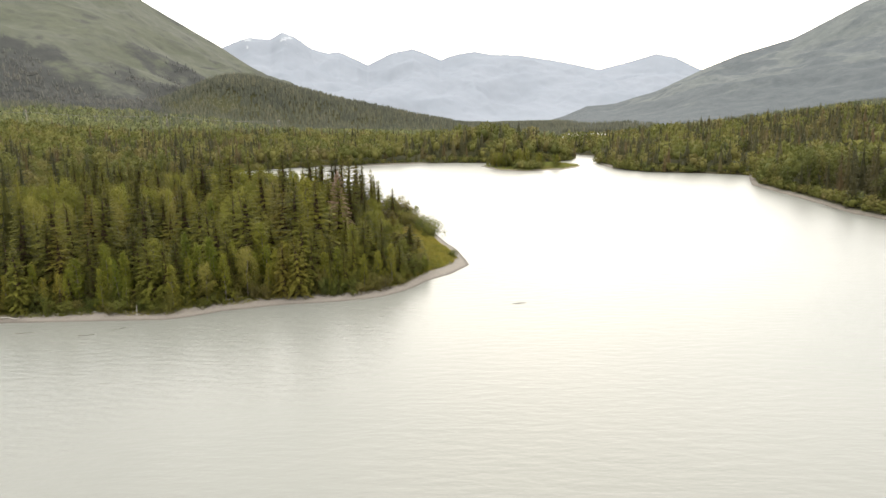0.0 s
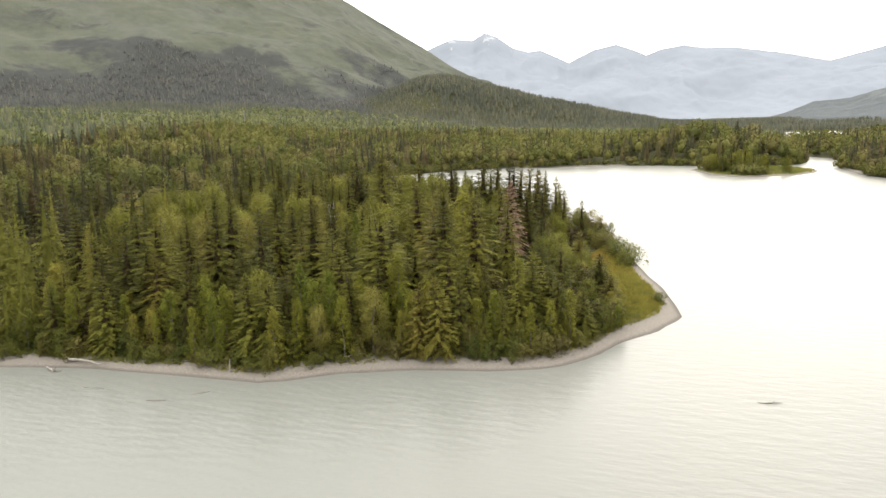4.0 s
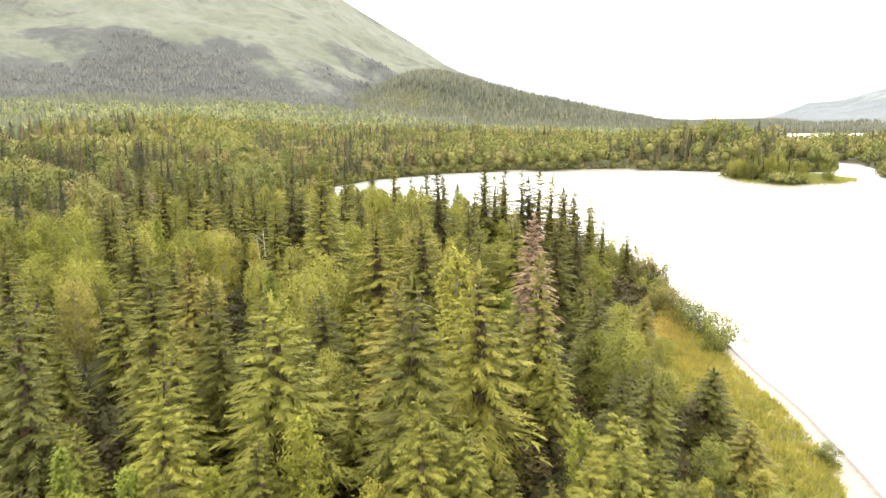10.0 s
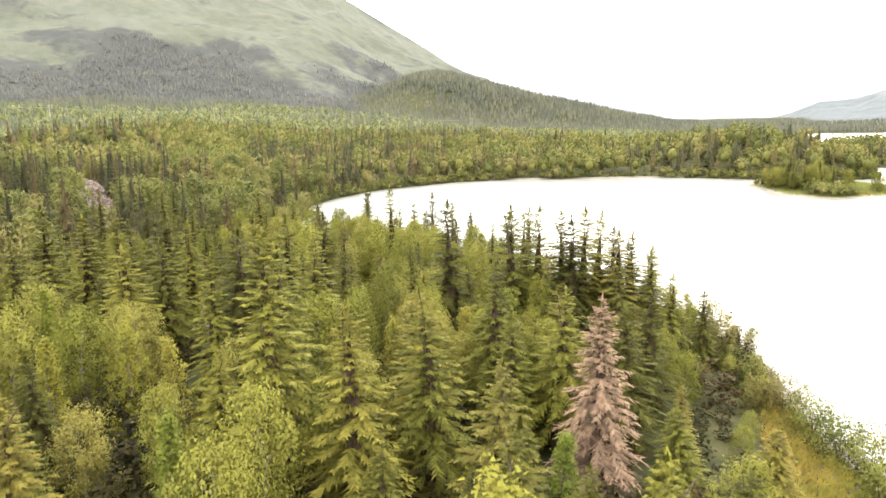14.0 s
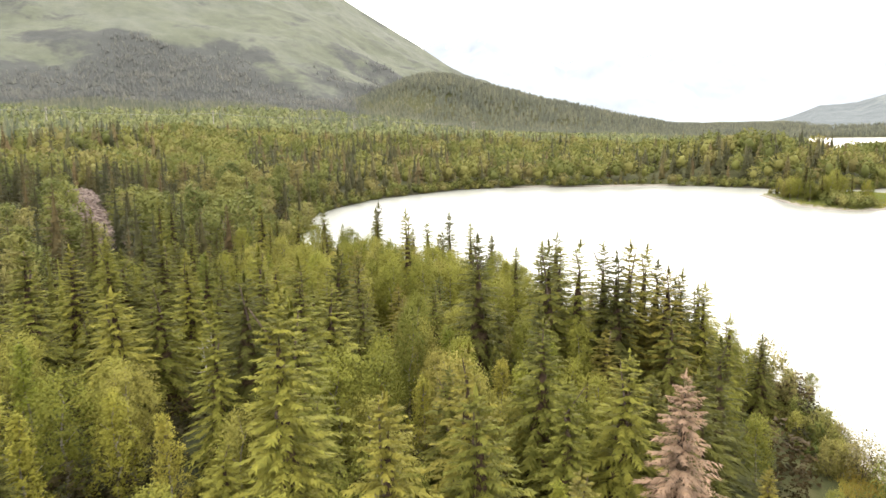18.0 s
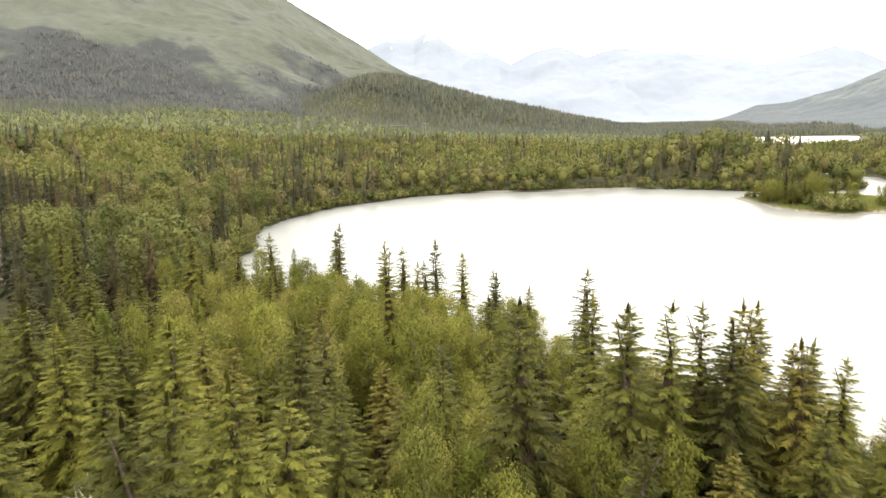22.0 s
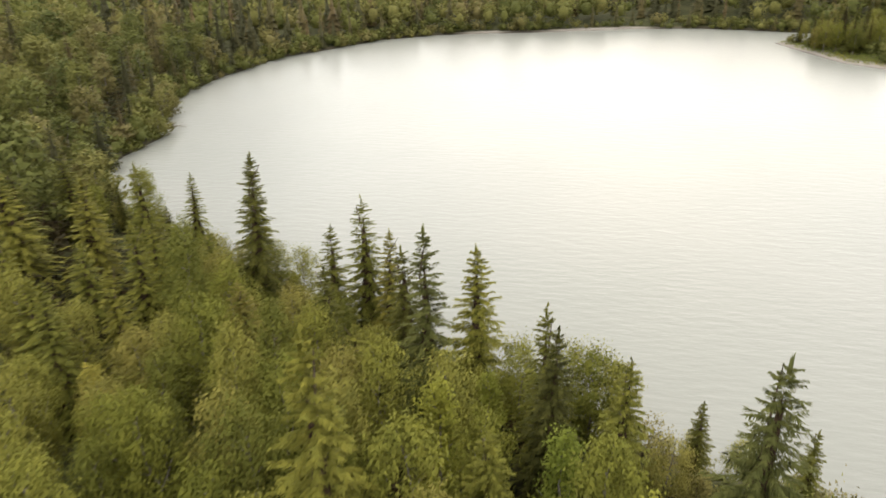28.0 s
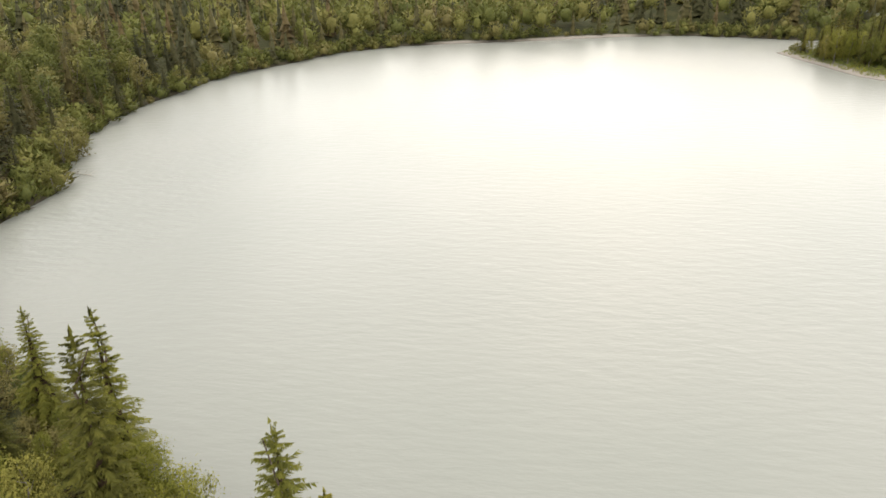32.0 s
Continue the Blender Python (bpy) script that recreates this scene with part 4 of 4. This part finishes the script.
tagged(new("bay_birch_stems", mesh_of("bay_birch_stems", np.concatenate(sv), np.concatenate(sf), m_birch_bark, smooth=True)), "pale slender birch stems at the edge of the bay woods", "forest", kind="stuff")

# far woods, up the slopes
r_, b_ = np.sqrt(rng.uniform(330 ** 2, 1500 ** 2, 44000)), rng.uniform(-40, 64, 44000)
fx, fy = -r_ * np.sin(np.radians(b_)), r_ * np.cos(np.radians(b_)) + 30
fx, fy = np.concatenate([fx, rng.normal(-400, 120, 3500), rng.normal(-90, 210, 4000), rng.uniform(-120, 480, 7000)]), np.concatenate([fy, rng.normal(1320, 110, 3500), rng.normal(1570, 120, 4000), rng.uniform(1460, 2150, 7000)])
ok = (inland(fx, fy) > 2) & ((np.abs(fx) > 330) | (fy > 640))
fx, fy = fx[ok], fy[ok]
lf = rng.random(len(fx)) < np.clip(0.66 + 0.9 * fbm(fx, fy, 110, 3, 23), 0.15, 0.92) * (1 - 0.7 * step(800, 1100, np.hypot(fx, fy)))
ft = np.where(lf, 10.5, 12.5) * rng.uniform(0.6, 1.15, len(fx))
lake_view = np.degrees(np.arctan2(fx + 31, fy - 113))
ft *= np.where((lake_view > 13.3) & (lake_view < 19.2) & (fy > 560) & (fy < 1150), 0.4, 1.0)      # low brush towards the far lake
fw, fg = np.column_stack([fx, fy]), np.where(lf, 1.3, 1.0) * rng.uniform(0.9, 1.4, len(fx))
hazy = np.hypot(fx, fy) > 980
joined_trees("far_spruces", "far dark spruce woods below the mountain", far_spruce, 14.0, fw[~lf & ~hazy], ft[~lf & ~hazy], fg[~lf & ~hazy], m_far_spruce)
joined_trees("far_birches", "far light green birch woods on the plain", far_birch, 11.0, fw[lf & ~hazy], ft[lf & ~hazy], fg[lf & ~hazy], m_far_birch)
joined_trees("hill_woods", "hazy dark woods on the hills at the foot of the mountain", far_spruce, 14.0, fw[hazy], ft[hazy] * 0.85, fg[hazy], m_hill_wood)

# woods climbing the lower slope of the west mountain, thinning upward in patches
st, sr = rng.uniform(5, 66, 48000), rng.uniform(960, 2250, 48000)
sx, sy = -sr * np.sin(np.radians(st)), sr * np.cos(np.radians(st))
sz = slope_height(st, sr, *WEST, 950, 2700, 70, 3)
cover = wood_cover(st, sr, sz, *WEST_WOODS, 63)
ok = (rng.random(len(st)) < 0.95 * step(0.35, 0.95, cover)) & (sz > height(sx, sy) - 3)
sw = np.column_stack([sx, sy])[ok]
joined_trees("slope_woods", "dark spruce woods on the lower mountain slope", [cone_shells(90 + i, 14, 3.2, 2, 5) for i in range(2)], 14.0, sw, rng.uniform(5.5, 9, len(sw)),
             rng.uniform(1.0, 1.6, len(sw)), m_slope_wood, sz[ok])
# ---- shore shrubs, grass and driftwood ----
shrubs = []
for s_, r_ in ((41, 1.5), (42, 1.9), (43, 1.3)):
    top = tagged(new("shrub"), "bushy green alder shrub at the edge of the beach", "shrub", "shrubs along the shore")
    for a in (0.3, 1.7, 2.9, 4.1, 5.3):
        part("stem", mesh_of("stem", *tube([(0, 0, -0.2), (0.25 * math.cos(a), 0.25 * math.sin(a), 0.7), (0.7 * math.cos(a), 0.7 * math.sin(a), 1.7)], (0.04, 0.03, 0.012), 5), m_bark, smooth=True), top)
    leafage = leafy_crown(s_, 2.4, r_, 36, 54, 0.15, -0.02, 0.0, 0.2)
    part("foliage", mesh_of("foliage", leafage[0], leafage[1], m_shrub, normals=leafage[2]), top)
    shrubs.append(top)


def put_shrub(x, y, tall, wide):
    proto = shrubs[int(rng.integers(3))]
    m = pose(x, y, float(height(np.array([x]), np.array([y]))[0]) - 0.05, 0, 0, rng.uniform(0, 360)) @ Matrix.Diagonal((wide, wide, tall / 2.4, 1))
    if proto.name not in used:
        used.add(proto.name)
        proto.matrix_basis = m
        return
    copy_thing(proto, m).matrix_basis = m


for x, y, tall, wide in ((1.4, 125.6, 1.5, 0.85), (-3.6, 149, 2.8, 1.3), (-3.0, 152.5, 3.6, 1.6), (-4.4, 156, 3.2, 1.5), (-5.4, 160, 3.0, 1.4), (-7.0, 164, 3.2, 1.4), (-8.5, 170, 3.2, 1.3), (-10, 176, 4.2, 1.5), (-11.5, 182, 4.6, 1.6)):
    put_shrub(x, y, tall, wide)
taken = []
fringe = scatter(-90, 84, 4, 200, 1.35, 16000, lambda x, y: (inland(x, y) > 2.2) & (inland(x, y) < 6.0) & ~meadow(x, y))
fringe = fringe[rng.permutation(len(fringe))[:230]]
for x, y in fringe:
    put_shrub(x, y, rng.uniform(1.0, 3.2), rng.uniform(0.6, 1.15))

north = scatter(-104, 180, -6, 256, 2.0, 9000, lambda x, y: (inland(x, y) > 0.3) & (inland(x, y) < 4.2))
for k, (x, y) in enumerate(north[:110]):
    if k % 3 == 0:
        plant("birch", x, y, rng.uniform(2.6, 4.2), girth=1.3)
    else:
        put_shrub(x, y, rng.uniform(1.4, 2.8), rng.uniform(0.9, 1.5))

# undergrowth whose dark colour paints shade into the gaps between trees
under = scatter(-110, 84, 0, 250, 2.6, 9000, lambda x, y: (inland(x, y) > 3) & ~meadow(x, y) & (x < meadow_edge(np.clip(y, 104, 176)) - 2))
joined_trees("undergrowth", "undergrowth between the trees of the point, coloured dark for the shade there", [leafy_crown(270 + i, 11, 3.4, 16, 14, 0.9, 0.0, 0.0, 0.2) for i in range(3)], 11.0, under,
             rng.uniform(1.6, 4.0, len(under)), rng.uniform(1.3, 2.0, len(under)), m_shade_under)

outer_under = scatter(-215, 86, -97, 320, 3.3, 16000, lambda x, y: (inland(x, y) > 3) & ~clearing(x, y) & (np.abs(cut_line(x, y)[1] + 1) > 6))
joined_trees("bay_undergrowth", "undergrowth between the trees of the bay woods, coloured dark for the shade there", [leafy_crown(280 + i, 11, 3.4, 8, 8, 1.5, 0.0, 0.0, 0.2) for i in range(3)], 11.0, outer_under,
             rng.uniform(1.6, 3.6, len(outer_under)), rng.uniform(1.4, 2.2, len(outer_under)), m_shade_under)

# bushes along the wooded shores of the bay and on the island, as one growth
brush = scatter(-114, 114, -82, 132, 1.5, 3000, lambda x, y: clearing(x, y))
joined_trees("clearing_brush", "low yellow-green brush in a forest clearing", bush_crown, 11.0, brush, rng.uniform(0.9, 2.4, len(brush)), rng.uniform(1.6, 2.4, len(brush)), m_birch_joined)
bush = scatter(-150, 84, 150, 460, 1.7, 60000, lambda x, y: (inland(x, y) > -1.3 + 3.85 * shingle(x, y)) & (~on_island(x, y) | ((x > 36) & (x < 50)) | (np.hypot(x - 24, y - 400) < 3)) & (inland(x, y) < np.where(on_island(x, y), 16, 4.5)) & ~((y < 250) & (x > -97) & (x < 10)))
joined_trees("shore_bushes", "low green bushes along the wooded shore", bush_crown, 11.0, bush, rng.uniform(1.5, 4.2, len(bush)), rng.uniform(1.2, 2.0, len(bush)), m_birch_far)


def grass(name, label, where, tall, blades=5, dry=0.5):
    n = len(where) * blades
    at = np.repeat(where, blades, 0) + rng.normal(0, 0.16, (n, 2))
    root = np.column_stack([at, height(at[:, 0], at[:, 1]) - 0.03])
    way = rng.normal(0, 0.32, (n, 3)) + (0, 0, 1)
    v, f = sprays(root, way, tall * rng.uniform(0.5, 1.3, n), rng.uniform(0.06, 0.16, n), rng, 0.18, (1, 0.3, 0))
    tone = np.repeat(np.clip(dry + 0.45 * fbm(where[:, 0], where[:, 1], 9, 3, 81) + rng.normal(0, 0.12, len(where)), 0, 1), blades * 3)
    tagged(new(name, mesh_of(name, v, f, m_grass, tone)), label, "grass", kind="stuff")


gp = np.column_stack([rng.uniform(-14, 6, 26000), rng.uniform(98, 182, 26000)])
gd = inland(gp[:, 0], gp[:, 1])
grass("meadow_grass", "tall yellow-green meadow grass on the tip of the point", gp[(gd > 2.0 + 0.7 * (gp[:, 1] < 124)) & (meadow(gp[:, 0], gp[:, 1]) | (gd < 4.5))], 0.75)
gp = np.column_stack([rng.uniform(-95, 2, 60000), rng.uniform(84, 112, 60000)])
gd = inland(gp[:, 0], gp[:, 1])
grass("fringe_grass", "short green grass along the top of the beach", gp[(gd > 2.1 + fbm(gp[:, 0], gp[:, 1], 6, 2, 83)) & (gd < 5)], 0.4, 3, 0.25)
gp = np.column_stack([rng.uniform(18, 82, 16000), rng.uniform(350, 420, 16000)])
gd = inland(gp[:, 0], gp[:, 1])
grass("island_grass", "green grass over the low island", gp[gd > 1.2], 0.8, 3, 0.1)


def log(name, label, x, y, z, length, thick, turn, rise, mat, roots=0, boughs=0, category="log"):
    """A fallen trunk: tapered stem, with a root plate or bare boughs where it has them."""
    top = tagged(new(name), label, category)
    g = np.random.default_rng(int(abs(x * 13 + y * 7)))
    xs = np.linspace(0, length, 7)
    pts = np.column_stack([xs, g.normal(0, 0.02, 7) * length, g.normal(0, 0.01, 7) * length])
    stem = part("stem", mesh_of("stem", *tube(pts, thick * np.linspace(1, 0.35, 7), 8), mat, smooth=True), top)
    for i in range(roots):
        a = 6.283 * i / roots + g.normal(0, 0.3)
        tip = np.array((-0.25 - 0.3 * g.random(), math.cos(a) * thick * 4, math.sin(a) * thick * 4))
        part("root", mesh_of("root", *tube([(0, 0, 0), tip * 0.5 + (-0.1, 0, 0), tip], (thick * 0.5, thick * 0.3, thick * 0.08), 5), mat, smooth=True), stem)
    for i in range(boughs):
        t = 0.35 + 0.6 * i / boughs
        a = g.uniform(0.2, 2.9)
        root = pts[int(t * 6)]
        tip = root + np.array((length * 0.12, math.cos(a) * length * 0.17, math.sin(a) * length * 0.17))
        part("bough", mesh_of("bough", *tube([root, (root + tip) / 2 + (0, 0, 0.05), tip], (thick * 0.35, thick * 0.25, thick * 0.06), 5), mat, smooth=True), stem)
    top.matrix_basis = pose(x, y, z, 0, -rise, turn)


log("driftwood_log", "bleached grey driftwood log lying on the beach", -60.5, 88.6, 0.55, 4.6, 0.14, -4, 0, m_drift, 3)
log("driftwood_stump", "grey driftwood stump with spread roots at the waterline", -60.2, 86.1, 0.12, 1.8, 0.16, 160, 4, m_drift, 7)
log("driftwood_log", "thin bleached log at the top of the beach", -22.3, 98.3, 0.75, 2.6, 0.08, 8, 2, m_drift, 0, 1)
log("driftwood_log", "crooked pale branch lying on the beach", -31, 94.8, 0.75, 2.4, 0.06, 25, 8, m_drift, 0, 3)
log("driftwood_log", "small weathered log on the gravel", -47.5, 90.6, 0.62, 1.8, 0.06, 20, 2, m_drift, 0, 1)
log("floating_log", "waterlogged tree trunk drifting in the lake", 9.5, 93.0, 0.02, 1.6, 0.06, 8, 3, m_wet_wood, 3, 2)
log("sunken_log", "dark sunken log just under the shallow water", -45, 81.5, 0.0, 2.2, 0.05, 12, 1, m_wet_wood)
log("sunken_log", "dark sunken log just under the shallow water", -41.8, 83.6, 0.0, 1.9, 0.05, 40, 1, m_wet_wood)
log("sunken_log", "dark sunken log just under the shallow water", -53.5, 83, 0.0, 2.4, 0.06, 5, 1, m_wet_wood)
log("fallen_snag", "bare grey fallen snag reaching into the water", -116.5, 287, 0.5, 5.5, 0.13, -8, -4, m_drift, 0, 7, "fallen tree")
log("fallen_snag", "dark fallen tree trunk at the water's edge", -115.5, 269.5, 0.4, 5.5, 0.17, 28, 0, m_wet_wood, 5, 4, "fallen tree")
snag = tagged(new("bare_snag"), "bare bleached dead tree with broken branches in the woods", "dead tree")
g = np.random.default_rng(5)
for dx, dy, tip_z, th in ((0, 0, 6.9, 0.13), (-0.9, 0.5, 5.8, 0.11)):
    stem = part("stem", mesh_of("stem", *tube([(dx, dy, -0.4), (dx * 1.3 + 0.1, dy, tip_z * 0.5), (dx * 1.5 - 0.1, dy + 0.1, tip_z)], (th, th * 0.75, th * 0.2), 7), m_drift, smooth=True), snag)
    for i in range(7):
        z0, a, ln = tip_z * (0.45 + 0.07 * i), g.uniform(0, 6.28), g.uniform(0.5, 1.3)
        root = np.array((dx * 1.3, dy, z0))
        tip = root + np.array((math.cos(a) * ln, math.sin(a) * ln, g.uniform(0.1, 0.7)))
        part("bough", mesh_of("bough", *tube([root, (root + tip) / 2 + (0, 0, -0.08), tip], (0.05, 0.04, 0.012), 5), m_drift, smooth=True), stem)
snag.matrix_basis = pose(-61.0, 158.4, float(height(np.array([-61.0]), np.array([158.4]))[0]))
stake = tagged(new("stake"), "short pale wooden stake standing in the beach", "stake")
part("post", mesh_of("post", *tube([(0, 0, -0.3), (0.01, 0, 0.6), (0.03, 0.01, 1.25)], (0.06, 0.055, 0.05), 6), m_drift), stake)
stake.matrix_basis = pose(-41.1, 89.3, 0.5, 2, 3, 0)


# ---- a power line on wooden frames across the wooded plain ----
m_cable, n, l, p = material("cable")
p.inputs["Base Color"].default_value, p.inputs["Roughness"].default_value = (0.12, 0.12, 0.12, 1), 0.5


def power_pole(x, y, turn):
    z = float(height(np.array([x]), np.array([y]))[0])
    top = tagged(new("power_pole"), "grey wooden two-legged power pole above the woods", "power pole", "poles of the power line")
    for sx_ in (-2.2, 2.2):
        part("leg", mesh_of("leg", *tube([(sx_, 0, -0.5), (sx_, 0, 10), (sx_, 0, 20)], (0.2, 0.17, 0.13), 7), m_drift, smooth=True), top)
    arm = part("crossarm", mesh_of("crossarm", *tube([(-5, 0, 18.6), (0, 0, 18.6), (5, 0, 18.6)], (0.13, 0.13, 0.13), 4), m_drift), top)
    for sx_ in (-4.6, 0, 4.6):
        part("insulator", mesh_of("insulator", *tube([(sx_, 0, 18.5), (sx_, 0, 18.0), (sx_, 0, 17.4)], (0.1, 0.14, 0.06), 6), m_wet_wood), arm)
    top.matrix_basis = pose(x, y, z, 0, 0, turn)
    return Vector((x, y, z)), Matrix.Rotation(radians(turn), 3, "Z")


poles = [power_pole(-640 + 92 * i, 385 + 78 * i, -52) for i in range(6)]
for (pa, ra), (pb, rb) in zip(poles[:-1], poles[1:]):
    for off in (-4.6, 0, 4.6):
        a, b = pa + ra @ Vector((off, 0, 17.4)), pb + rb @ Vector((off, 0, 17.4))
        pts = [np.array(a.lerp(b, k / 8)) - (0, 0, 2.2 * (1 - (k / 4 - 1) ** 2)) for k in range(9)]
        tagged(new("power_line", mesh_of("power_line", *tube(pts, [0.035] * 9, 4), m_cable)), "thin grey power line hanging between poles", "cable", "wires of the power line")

# ---- the rubble bank: broken reddish rock ----
m_rubble, n, l, p = material("broken_rock")
r = ramp(n, [(0.0, (0.054, 0.0351, 0.0261)), (0.5, (0.09, 0.0607, 0.0473)), (1.0, (0.131, 0.099, 0.081))])
l.new(n.new("ShaderNodeNewGeometry").outputs["Random Per Island"], r.inputs[0])
ns = tex_noise(n, l, 3.0, 5.0, "world")
l.new(mix_colour(n, l, "MULTIPLY", 0.5, r.outputs[0], ns.outputs["Fac"]), p.inputs["Base Color"])
p.inputs["Roughness"].default_value = 0.95
al, ac = rng.uniform(-2, 96, 2200), rng.uniform(-6, 4, 2200)
qx, qy = -195 + 0.72 * al + 0.694 * ac, 287 - 0.694 * al + 0.72 * ac
qz = height(qx, qy)
rocks = [lump((a, b, c), rng.uniform(0.25, 0.8) * rng.uniform(0.6, 1.2, 3), rng, 0.3) for a, b, c in zip(qx, qy, qz)]
tagged(new("rubble_bank", mesh_of("rubble_bank", *joined(rocks)[:2], m_rubble)), "bank of broken reddish-brown rock in the woods", "rocks", kind="stuff")
